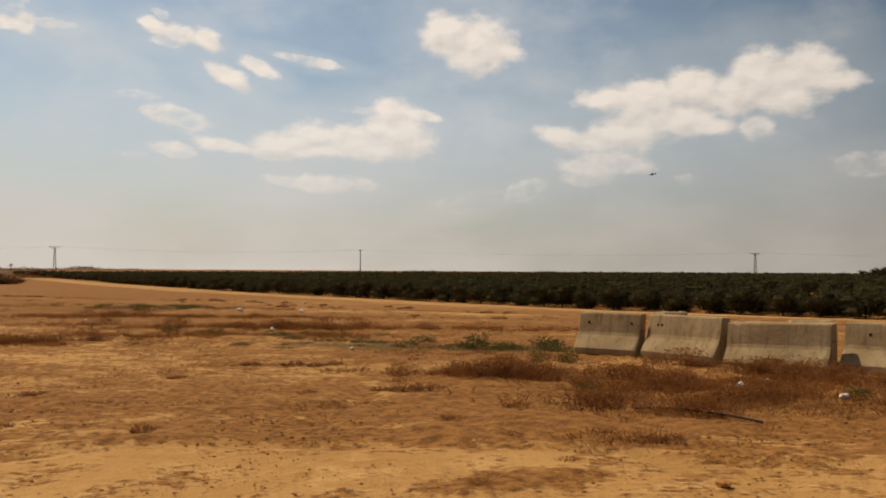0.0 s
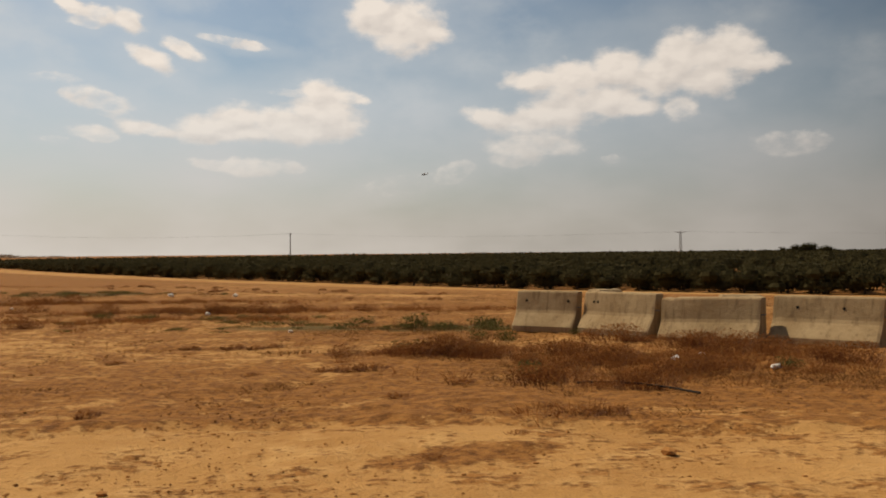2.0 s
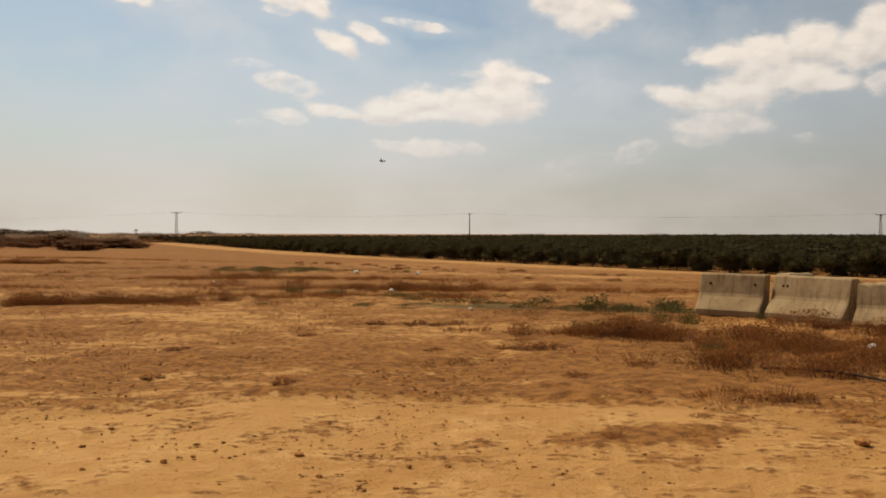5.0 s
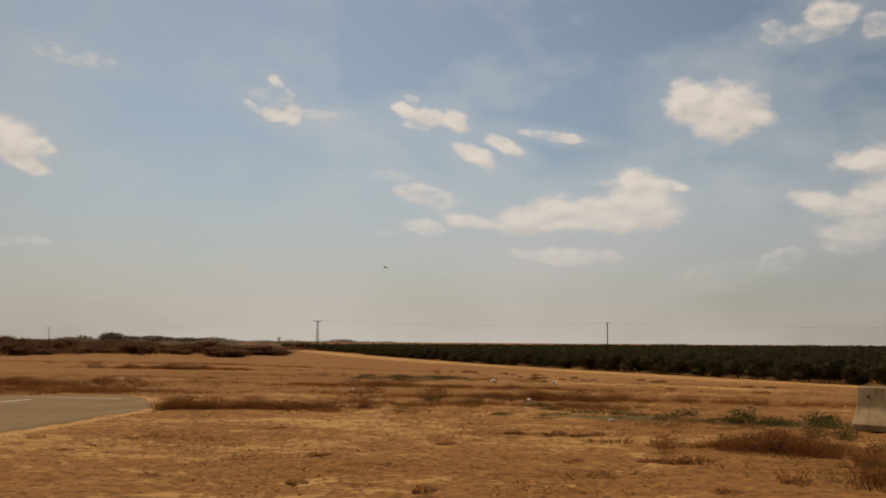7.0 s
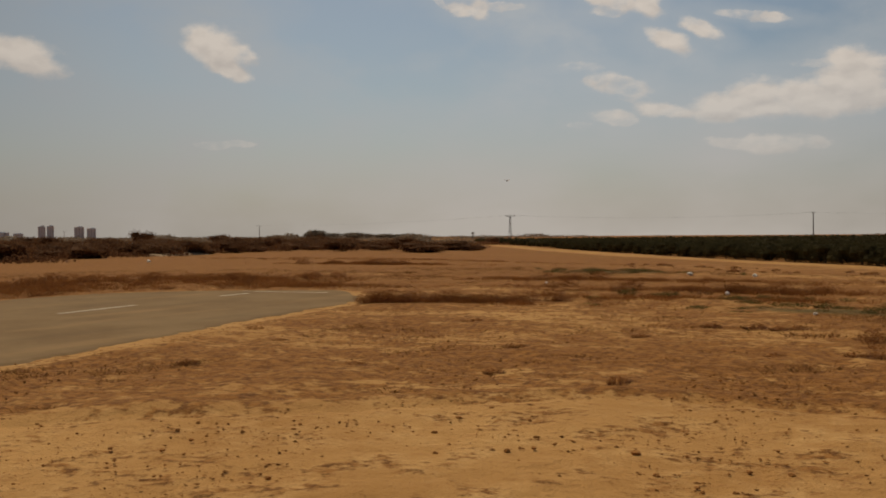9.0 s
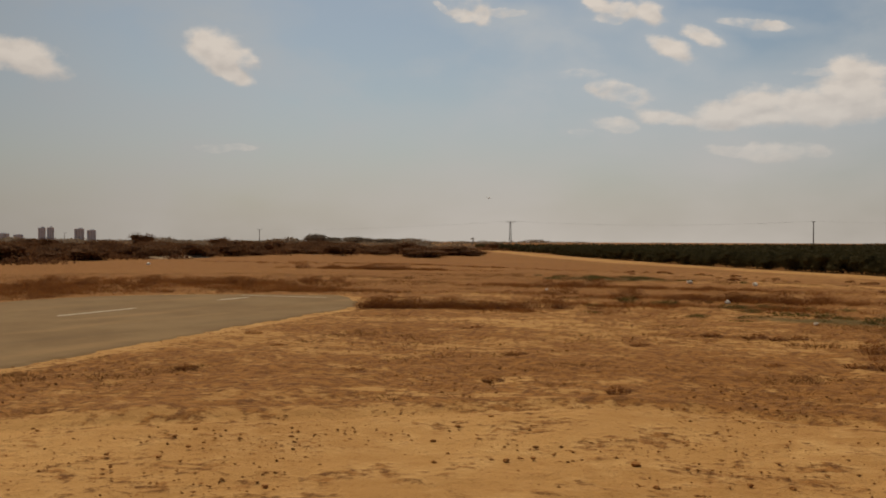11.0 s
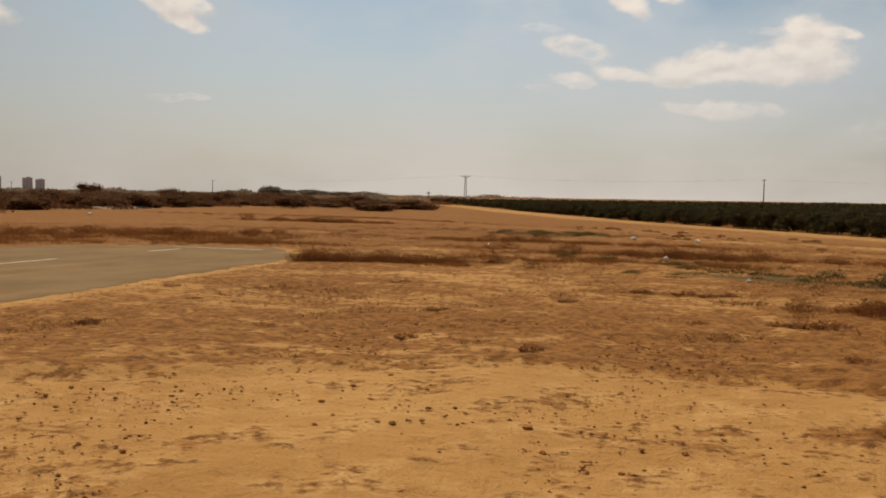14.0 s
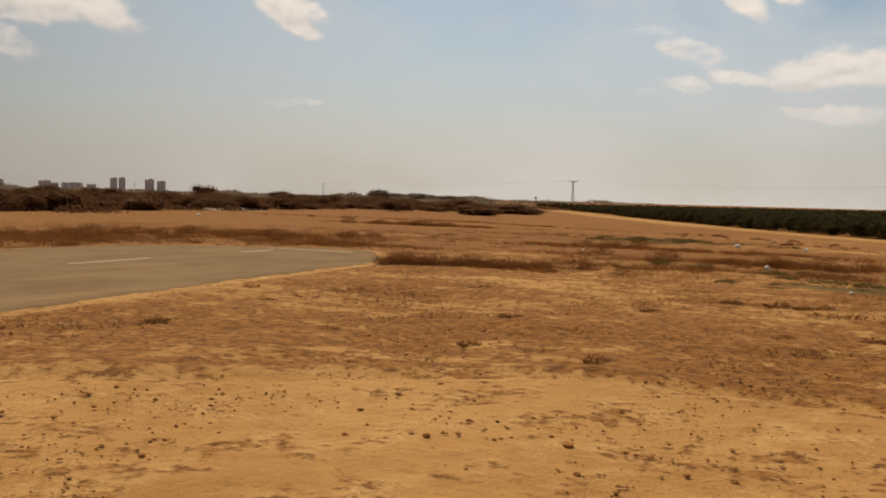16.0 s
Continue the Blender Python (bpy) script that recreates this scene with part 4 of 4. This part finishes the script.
def barrier(rng, x0, y0, x1, y1, h, label, sockets, z=0.0, tilt=0.0, roll=0.0):
    """One barrier whose front foot runs from (x0, y0) to (x1, y1)."""
    d = Vector((x1 - x0, y1 - y0, 0))
    back = Vector((-d.y, d.x, 0)).normalized()
    mid = Vector(((x0 + x1) / 2, (y0 + y1) / 2, 0)) + back * 0.28
    ob = thing("concrete_barrier", label, "barrier", pose(mid.x, mid.y, z, tilt, roll, math.degrees(math.atan2(d.y, d.x))), "row of barriers")
    body = part("body", barrier_mesh(rng, d.length, h), M_CONCRETE, ob)
    for sx in sockets:
        bm = bmesh.new()
        # a black plug stands in for the shade inside the hole
        rod(bm, (sx, -0.058, 0.62), (sx, -0.02, 0.62), 0.026, 0.02, 10)
        part("lifting_hole", bm, M_HOSE, body, "black plug drawn as the shade in a lifting hole")
    # the steel loop that couples it to its neighbour
    bm = bmesh.new()
    rod(bm, (d.length / 2 - 0.02, -0.03, 0.5), (d.length / 2 + 0.06, -0.03, 0.5), 0.012, 0.012)
    rod(bm, (d.length / 2 + 0.06, -0.03, 0.5), (d.length / 2 + 0.06, 0.03, 0.5), 0.012, 0.012)
    part("coupling_loop", bm, M_STEEL, ob)
    return ob


def make_barriers():
    rng = np.random.default_rng(41)
    barrier(rng, 2.68, 19.75, 3.77, 18.93, 0.82, "weathered pale concrete road barrier, chipped along its foot", (-0.45, 0.5))
    barrier(rng, 3.88, 18.95, 4.92, 17.60, 0.82, "weathered pale concrete road barrier with brown stains", (-0.6, -0.5))
    barrier(rng, 5.06, 17.46, 6.42, 16.14, 0.80, "shaded grey concrete road barrier, a little lower, with chipped top edge", (), -0.03, 3.0, -1.5)
    barrier(rng, 6.72, 16.40, 8.0, 15.02, 0.82, "pale concrete road barrier with dark lifting holes and flaking base", (-0.5, 0.3))
    for x, y, sx, sy, sz, rz, tone in ((4.85, 20.6, 0.6, 0.5, 0.80, 20, "pinkish-brown rough concrete block behind the barriers"),
                                       (6.75, 17.75, 0.75, 0.45, 0.78, -12, "tilted brown concrete block behind the barriers")):
        ob = thing("concrete_block", tone, "block", pose(x, y, 0, 0, 0, rz))
        bm = bmesh.new()
        box(bm, (sx, sy, sz), (0, 0, sz / 2), 0.03)
        bmesh.ops.subdivide_edges(bm, edges=bm.edges[:], cuts=3, use_grid_fill=True)
        for v in bm.verts:
            v.co += v.normal * 0.03 * noise.noise(v.co * 5 + Vector((x, y, 0)))
        part("body", bm, M_CONCRETE, ob)


make_barriers()


def make_litter():
    rng = np.random.default_rng(51)
    for x, y, s, label in ((-4.65, 26.46, 0.08, "crumpled white plastic bag lying in weeds"), (-8.14, 38.7, 0.13, "dirty white plastic canister lying in weeds"),
                           (-5.6, 38.4, 0.12, "scrap of white plastic in dry weeds"), (4.9, 14.55, 0.06, "pale torn plastic sheet in rusty weeds"),
                           (4.3, 14.0, 0.07, "scrap of white plastic in dry weeds"), (5.3, 12.75, 0.08, "torn white plastic bag beside a weed"),
                           (-11.3, 30.6, 0.05, "scrap of white plastic in dry weeds"), (-1.9, 20.2, 0.05, "scrap of white plastic in dry weeds"), (-46.4, 49.5, 0.15, "pale torn plastic sheet on bare sand")):
        ob = tagged(new("litter", rock_mesh(rng, "litter", M_LITTER, 0.6, 3)), label, "litter", "scattered litter")
        ob.matrix_basis = pose(x, y, float(land(x, y)) + s * 0.35, 0, 0, rng.uniform(0, 360)) @ Matrix.Diagonal((s * 0.95, s * 0.7, s * 0.75, 1))
    # a length of black hose half buried in the weeds
    cu = bpy.data.curves.new("hose", "CURVE")
    cu.dimensions, cu.bevel_depth, cu.bevel_resolution = "3D", 0.014, 3
    sp = cu.splines.new("BEZIER")
    pts = ((2.32, 11.66, 0.012), (2.80, 11.52, 0.025), (3.22, 11.12, 0.02), (3.52, 10.64, 0.008))
    sp.bezier_points.add(len(pts) - 1)
    for b, p in zip(sp.bezier_points, pts):
        b.co, b.handle_left_type, b.handle_right_type = p, "AUTO", "AUTO"
    cu.materials.append(M_HOSE)
    tagged(new("hose", cu), "black rubber irrigation hose lying in weeds", "hose")


make_litter()


# ---- power line ----
def lattice_pole(m, height, arm, label):
    ob = thing("power_pole", label, "power pole", m, "power line")
    bm = bmesh.new()
    b0, b1 = 0.55, 0.22
    for sx, sy in ((1, 1), (1, -1), (-1, 1), (-1, -1)):
        rod(bm, (sx * b0, sy * b0, -0.3), (sx * b1, sy * b1, height), 0.07, 0.06, 4)
    for k in range(9):
        z0, z1 = height * k / 9, height * (k + 1) / 9
        r0, r1 = b0 + (b1 - b0) * k / 9, b0 + (b1 - b0) * (k + 1) / 9
        s = 1 if k % 2 else -1
        for sy in (1, -1):
            rod(bm, (-s * r0, sy * r0, z0), (s * r1, sy * r1, z1), 0.04, 0.04, 4)
            rod(bm, (sy * r0, -s * r0, z0), (sy * r1, s * r1, z1), 0.04, 0.04, 4)
    part("mast", bm, M_STEEL, ob)
    bm = bmesh.new()
    box(bm, (arm, 0.16, 0.16), (0, 0, height - 0.1), 0.02)
    for s in (1, -1):
        rod(bm, (s * 0.2, 0, height - 0.9), (s * arm * 0.33, 0, height - 0.15), 0.05, 0.05, 4)
    crossarm = part("crossarm", bm, M_STEEL, ob)
    for s in (-0.47, 0.0, 0.47):
        bm = bmesh.new()
        rod(bm, (s * arm, 0, height - 0.05), (s * arm, 0, height + 0.35), 0.07, 0.05, 8)
        part("insulator", bm, M_HOSE, crossarm, "dark insulator")
    return ob


def wood_pole(m, height, arm, label, group="power line"):
    ob = thing("power_pole", label, "power pole", m, group)
    bm = bmesh.new()
    rod(bm, (0, 0, -0.3), (0, 0, height), 0.24, 0.17, 10)
    part("mast", bm, M_WOODPOLE, ob)
    bm = bmesh.new()
    box(bm, (arm, 0.16, 0.16), (0, 0, height - 0.25), 0.02)
    crossarm = part("crossarm", bm, M_STEEL, ob)
    for s in (-0.45, 0.45):
        bm = bmesh.new()
        rod(bm, (s * arm, 0, height - 0.2), (s * arm, 0, height + 0.2), 0.07, 0.05, 8)
        part("insulator", bm, M_HOSE, crossarm, "dark insulator")
    return ob


def wire(a, b, sag):
    cu = bpy.data.curves.new("wire", "CURVE")
    cu.dimensions, cu.bevel_depth, cu.bevel_resolution = "3D", 0.006, 0
    sp = cu.splines.new("POLY")
    n = 24
    sp.points.add(n)
    for k in range(n + 1):
        f = k / n
        p = Vector(a).lerp(Vector(b), f)
        sp.points[k].co = (p.x, p.y, p.z - sag * 4 * f * (1 - f), 1)
    cu.materials.append(M_WIRE)
    tagged(new("wire", cu), "thin sagging overhead power wire between poles", "wire", "power wires")


def make_power_line():
    lattice_pole(pose(-149.2, 371.0, -0.3, 0, 0, 12), 10.3, 4.0, "steel lattice power pole with a crossarm")
    wood_pole(pose(-34.1, 398.5, -0.4, 0, 0, 60), 10.5, 2.2, "slim power pole rising behind the orchard")
    lattice_pole(pose(123.1, 380.5, -0.4, 0, 0, 2), 9.6, 4.0, "steel lattice power pole with a crossarm")
    for off in (-1.6, 0.0, 1.6):
        pts = [(-420, 562, 10.3), (-149.2 + off, 371, 10.2), (-34.1 + off * 0.3, 398.5 + off, 10.1), (123.1 + off, 380.5, 9.5), (300, 350 + off, 9.5)]
        for a, b in zip(pts, pts[1:]):
            wire(a, b, 1.6)
    wood_pole(pose(-418, 562, 0, 0, 0, 35), 10.0, 3.6, "distant power pole with a crossarm", "far poles")
    wood_pole(pose(-808, 746, 0, 0, 0, 45), 9.6, 4.2, "distant power pole with a crossarm", "far poles")


make_power_line()


# ---- scrub, far woods and town ----
def bush_tree(rng, name, m, radius, height, mat, label, group, leaves=500, size=0.16, foot=0.0):
    ob = thing(name, label, "tree" if foot > 0 else "shrub", m, group)
    bm = bmesh.new()
    rod(bm, (0, 0, -0.2), (0, 0, height * 0.6), 0.06 * height, 0.03 * height, 7)
    for k in range(4):
        a = k * 1.57 + 0.5
        rod(bm, (0, 0, height * 0.25), (math.cos(a) * radius * 0.55, math.sin(a) * radius * 0.55, height * 0.65), 0.025 * height, 0.012 * height, 5)
    part("trunk", bm, M_BARK, ob)
    vs, fs = leaf_cloud(rng, leaves, radius, height, foot, size, lumps=8)
    part("crown", mesh_of("crown", vs, fs, mat), mat, ob)
    return ob


def at(az, d):
    return -math.sin(radians(az)) * d, math.cos(radians(az)) * d


def woods(rng, name, mat, label, category, belts):
    """Belts of growth: distance, count, least and greatest height, from and to azimuth."""
    verts, faces = [], []
    for d, n, h0, h1, a0, a1 in belts:
        for _ in range(n):
            az = rng.uniform(a0, a1)
            dd = d * rng.uniform(0.9, 1.12)
            x, y = at(az, dd)
            bump_k = 0.6 + 0.8 * max(0.0, math.sin(az * 1.3) * math.sin(az * 0.37 + 1))
            h, r = rng.uniform(h0, h1) * bump_k, max(1.2, d * rng.uniform(0.006, 0.014))
            g = float(land(x, y))
            m = 90 if d < 200 else 40
            c = rng.normal(size=(m, 3))
            c /= np.linalg.norm(c, axis=1)[:, None]
            c[:, 2] = np.abs(c[:, 2])
            p = c * rng.uniform(0.75, 1.0, (m, 1)) * [r, r, h] + [x, y, g]
            s = (0.075 if d < 200 else max(0.12, h * 0.2)) * rng.uniform(0.6, 1.3, (m, 1))
            a = rng.normal(size=(m, 3))
            a /= np.linalg.norm(a, axis=1)[:, None]
            b = np.cross(a, c)
            q = len(verts)
            verts += np.stack([p - a * s, p + b * s, p + a * s, p - b * s], 1).reshape(-1, 3).tolist()
            faces += [(q + 4 * k, q + 4 * k + 1, q + 4 * k + 2, q + 4 * k + 3) for k in range(m)]
    tagged(new(name, mesh_of(name, verts, faces, mat)), label, category, kind="stuff")


def make_distance():
    rng = np.random.default_rng(61)
    protos = []
    for k in range(5):
        x, y = at(28 + 5 * k, 150)
        protos.append(bush_tree(rng, "scrub_bush", pose(x, y, float(land(x, y))), 2.6, (1.5, 1.9, 1.3, 1.7, 2.1)[k], M_SCRUB, "dark brown-green scrub bush at the field's edge", "field-edge scrub", 1500, 0.10))
    for k in range(62):
        az = rng.uniform(26.5, 60)
        d = rng.uniform(114, 180)
        x, y = at(az, d)
        s = rng.uniform(0.5, 1.1)
        if 38.5 < az < 42 and d < 185:
            s *= 0.5
        copy_thing(protos[int(rng.integers(5))], pose(x, y, float(land(x, y)) - 0.05, 0, 0, rng.uniform(0, 360)) @ Matrix.Diagonal((s * 1.2, s * 1.2, s, 1)))
    for k in range(205):
        az = rng.uniform(27, 62)
        near = float(np.interp(az, (25, 32, 40, 47, 55, 68), (190, 130, 96, 80, 68, 62)))
        x, y = at(az, near + 34 * rng.random() ** 1.5)
        s = rng.uniform(0.45, 0.95)
        copy_thing(protos[int(rng.integers(5))], pose(x, y, float(land(x, y)) - 0.05, 0, 0, rng.uniform(0, 360)) @ Matrix.Diagonal((s, s, s, 1)))
    for az, d, r, h in ((24.2, 152, 2.4, 1.2), (24.8, 150, 3.2, 1.6), (25.5, 150, 3.4, 1.8), (26.3, 152, 3.0, 1.5)):
        x, y = at(az, d)
        bush_tree(rng, "scrub_bush", pose(x, y, float(land(x, y)) - 0.05), r, h, M_SCRUB, "dark dense scrub mound beside the dirt track", "field-edge scrub", 1300, 0.10)
    for az, d, r, h, foot in ((43.4, 178, 2.5, 3.3, 0.0), (38.9, 190, 2.6, 2.5, 0.6), (31.5, 185, 3.0, 1.9, 0.3), (33.6, 175, 3.2, 2.0, 0.2), (22.95, 330, 3.0, 2.6, 0.4), (51.5, 170, 3.0, 2.6, 0.4), (49, 172, 3.4, 2.2, 0.3)):
        x, y = at(az, d)
        bush_tree(rng, "field_tree", pose(x, y, float(land(x, y)) - 0.05), r, h, M_SCRUB, "rounded dark tree standing out of the scrub", "field trees", 1700, 0.11, foot)
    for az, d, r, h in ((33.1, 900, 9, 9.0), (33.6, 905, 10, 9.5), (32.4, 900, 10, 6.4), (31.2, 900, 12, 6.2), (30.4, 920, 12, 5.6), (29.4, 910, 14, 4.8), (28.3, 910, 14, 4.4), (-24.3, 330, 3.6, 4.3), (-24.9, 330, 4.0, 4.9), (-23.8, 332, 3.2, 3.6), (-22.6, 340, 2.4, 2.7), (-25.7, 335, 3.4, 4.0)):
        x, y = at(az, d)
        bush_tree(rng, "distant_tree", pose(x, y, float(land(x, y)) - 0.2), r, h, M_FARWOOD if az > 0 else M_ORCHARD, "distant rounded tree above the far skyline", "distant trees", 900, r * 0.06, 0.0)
    # a lone palm on the skyline
    x, y = at(24.1, 800)
    ob = thing("palm_tree", "small distant palm tree on the skyline", "tree", pose(x, y, 0))
    bm = bmesh.new()
    rod(bm, (0, 0, -0.3), (0, 0, 4.6), 0.35, 0.28, 8)
    part("trunk", bm, M_BARK, ob)
    verts, faces = [], []
    for k in range(22):
        a, up = k * 2.4, 0.9 - 1.5 * (k / 22)
        prev = None
        for j in range(6):
            f = j / 5
            c = np.array([math.cos(a) * 2.2 * f, math.sin(a) * 2.2 * f, 4.6 + up * 2.0 * f - 1.6 * f * f])
            w = 0.28 * (1 - f * 0.8)
            s = np.array([-math.sin(a), math.cos(a), 0]) * w
            q = len(verts)
            verts += [c - s, c + s]
            if j:
                faces.append((q - 2, q - 1, q + 1, q))
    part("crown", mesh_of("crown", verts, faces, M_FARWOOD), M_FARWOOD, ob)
    # woods and hedges to the horizon
    woods(rng, "scrub_undergrowth", M_SCRUB, "low brown undergrowth along the field's edge", "undergrowth", ((76, 90, 0.4, 0.9, 47, 70), (92, 110, 0.4, 1.0, 41, 70), (114, 150, 0.5, 1.2, 35, 70), (130, 170, 0.6, 1.4, 31, 70), (155, 220, 0.7, 1.6, 27.0, 70), (190, 260, 0.9, 1.9, 25.5, 70), (310, 60, 1.0, 1.7, 20.9, 26.5)))
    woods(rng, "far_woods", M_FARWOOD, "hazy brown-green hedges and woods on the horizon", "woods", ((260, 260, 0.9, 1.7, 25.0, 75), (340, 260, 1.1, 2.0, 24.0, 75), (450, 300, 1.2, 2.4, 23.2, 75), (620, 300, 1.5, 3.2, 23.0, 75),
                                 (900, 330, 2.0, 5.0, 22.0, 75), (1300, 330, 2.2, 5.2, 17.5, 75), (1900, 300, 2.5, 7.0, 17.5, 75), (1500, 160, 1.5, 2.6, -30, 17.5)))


make_distance()


def earth_bank(x0, y0, x1, y1, width, height):
    """A long low bank of pale soil with an uneven crest."""
    verts, faces, n, m = [], [], 60, 9
    d = Vector((x1 - x0, y1 - y0, 0))
    side = Vector((-d.y, d.x, 0)).normalized()
    for i in range(n + 1):
        f = i / n
        c = Vector((x0, y0, 0)) + d * f
        top = height * math.sin(math.pi * f) ** 0.4 * (0.75 + 0.45 * noise.noise(Vector((f * 9, 1.3, 0))))
        for j in range(m + 1):
            g = 2 * j / m - 1
            p = c + side * (g * width / 2)
            verts.append((p.x, p.y, float(land(p.x, p.y)) - 0.03 + top * (1 - g * g) + 0.05 * noise.noise(p * 1.7)))
    for i in range(n):
        faces += [(i * (m + 1) + j, (i + 1) * (m + 1) + j, (i + 1) * (m + 1) + j + 1, i * (m + 1) + j + 1) for j in range(m)]
    tagged(new("earth_bank", mesh_of("earth_bank", verts, faces, M_BANK, True)), "long low bank of pale dry soil among scrub", "earth bank")


earth_bank(-60.5, 64.8, -61.5, 73.0, 2.4, 0.5)


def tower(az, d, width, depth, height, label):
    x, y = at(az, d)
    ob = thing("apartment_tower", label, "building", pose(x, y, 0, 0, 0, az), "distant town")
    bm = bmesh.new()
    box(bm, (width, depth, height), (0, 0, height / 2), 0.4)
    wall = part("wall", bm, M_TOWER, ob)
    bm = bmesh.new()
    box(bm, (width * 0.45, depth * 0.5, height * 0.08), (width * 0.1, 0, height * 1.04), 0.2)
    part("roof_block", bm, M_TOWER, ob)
    me = bpy.data.meshes.new("window")
    bm = bmesh.new()
    box(bm, (width / 9, 0.5, 1.3), (0, 0, 0), 0.05)
    bm.to_mesh(me)
    bm.free()
    me.materials.append(M_WINDOW)
    floors = int(height // 3.6)
    for i in range(floors):
        for j in range(3):
            w = part("window", me, M_WINDOW, wall)
            w.location = ((j - 1) * width / 3.3, -depth / 2 - 0.05, 2.2 + i * 3.6)


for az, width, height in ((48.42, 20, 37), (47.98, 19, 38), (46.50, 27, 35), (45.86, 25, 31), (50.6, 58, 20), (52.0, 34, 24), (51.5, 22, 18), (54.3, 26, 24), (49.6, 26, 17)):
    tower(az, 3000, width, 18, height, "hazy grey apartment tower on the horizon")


# ---- model aircraft ----
def make_aircraft():
    ob = thing("model_aircraft", "small pale radio-controlled aircraft flying over the field", "aircraft", pose(31.7, 145.9, 16.4))
    ob.scale = (0.82, 0.82, 0.82)
    bm = bmesh.new()
    prof = ((0.62, 0.035), (0.56, 0.075), (0.35, 0.10), (0.05, 0.11), (-0.25, 0.075), (-0.62, 0.03))
    for (y0, r0), (y1, r1) in zip(prof, prof[1:]):
        rod(bm, (0, y1, 0), (0, y0, 0), r1, r0, 10)
    part("fuselage", bm, M_PLANEDARK, ob, "dark fuselage", True)

    def slab(name, mat, pts, thick, vertical=False, label=""):
        bm = bmesh.new()
        lo = [bm.verts.new((p[0], p[1], p[2] - thick / 2) if not vertical else (p[0] - thick / 2, p[1], p[2])) for p in pts]
        hi = [bm.verts.new((p[0], p[1], p[2] + thick / 2) if not vertical else (p[0] + thick / 2, p[1], p[2])) for p in pts]
        bm.faces.new(lo[::-1])
        bm.faces.new(hi)
        for k in range(len(pts)):
            bm.faces.new((lo[k], lo[(k + 1) % len(pts)], hi[(k + 1) % len(pts)], hi[k]))
        bmesh.ops.bevel(bm, geom=bm.edges[:], offset=thick * 0.3, segments=2, affect="EDGES")
        return part(name, bm, mat, ob, label)

    for s in (1, -1):
        slab("wing", M_PLANE, ((0, 0.24, 0.09), (s * 0.72, 0.15, 0.14), (s * 0.72, -0.01, 0.14), (0, -0.06, 0.09)), 0.035, False, "white wing panel")
        slab("tailplane", M_PLANE, ((0, -0.45, 0.03), (s * 0.28, -0.5, 0.03), (s * 0.28, -0.62, 0.03), (0, -0.64, 0.03)), 0.012)
    slab("fin", M_PLANE, ((0, -0.42, 0.03), (0, -0.64, 0.03), (0, -0.66, 0.28), (0, -0.56, 0.28)), 0.012, True)
    prop = slab("propeller", M_PLANEDARK, ((-0.15, 0.64, -0.012), (0.15, 0.64, 0.012), (0.15, 0.655, 0.012), (-0.15, 0.655, -0.012)), 0.02)
    for s in (1, -1):
        bm = bmesh.new()
        rod(bm, (0, 0.15, -0.06), (s * 0.16, 0.17, -0.20), 0.008, 0.008, 5)
        rod(bm, (s * 0.15, 0.17, -0.21), (s * 0.18, 0.17, -0.21), 0.045, 0.045, 12)
        part("wheel", bm, M_HOSE, ob)
    return ob


aircraft = make_aircraft()


def motions():
    rows = [
        (0.0, 31.68, 145.87, 16.42),
        (0.5, 25.59, 147.16, 15.71),
        (1.0, 19.93, 147.99, 14.51),
        (1.5, 14.14, 148.73, 14.21),
        (2.0, 7.88, 149.22, 13.79),
        (2.5, 1.96, 149.47, 13.18),
        (3.0, -4.81, 149.45, 12.67),
        (3.5, -10.31, 149.15, 12.56),
        (6.0, -39.78, 152.21, 14.30),
        (6.5, -46.51, 155.49, 14.93),
        (7.0, -51.80, 159.08, 14.44),
        (7.5, -58.51, 167.41, 14.57),
        (8.0, -65.41, 175.56, 14.21),
        (8.5, -71.06, 181.45, 13.57),
        (9.0, -75.00, 184.71, 13.02),
        (11.5, -85.46, 197.92, 11.01),
        (12.0, -88.02, 202.10, 10.43),
        (12.5, -94.40, 214.94, 8.07),
        (13.0, -101.84, 231.45, 6.07),
        (13.5, -109.75, 248.40, 4.67),
        (14.0, -118.36, 266.07, 3.78),
        (15.0, -132.76, 295.00, 3.02), (16.0, -145.24, 320.74, 2.40)]
    out = []
    for k, (s, x, y, z) in enumerate(rows):
        a, b = rows[max(0, k - 1)], rows[min(len(rows) - 1, k + 1)]
        yaw = math.degrees(math.atan2(-(b[1] - a[1]), b[2] - a[2]))
        bank = np.interp(s, (0, 3.0, 4.5, 6.0, 7.5, 9.0, 16.0), (8, 4, 20, 38, 22, 4, 0))
        climb = math.degrees(math.atan2(b[3] - a[3], math.hypot(b[1] - a[1], b[2] - a[2])))
        out.append((s, pose(x, y, z, climb, bank, yaw)))
    walk(aircraft, out)


motions()
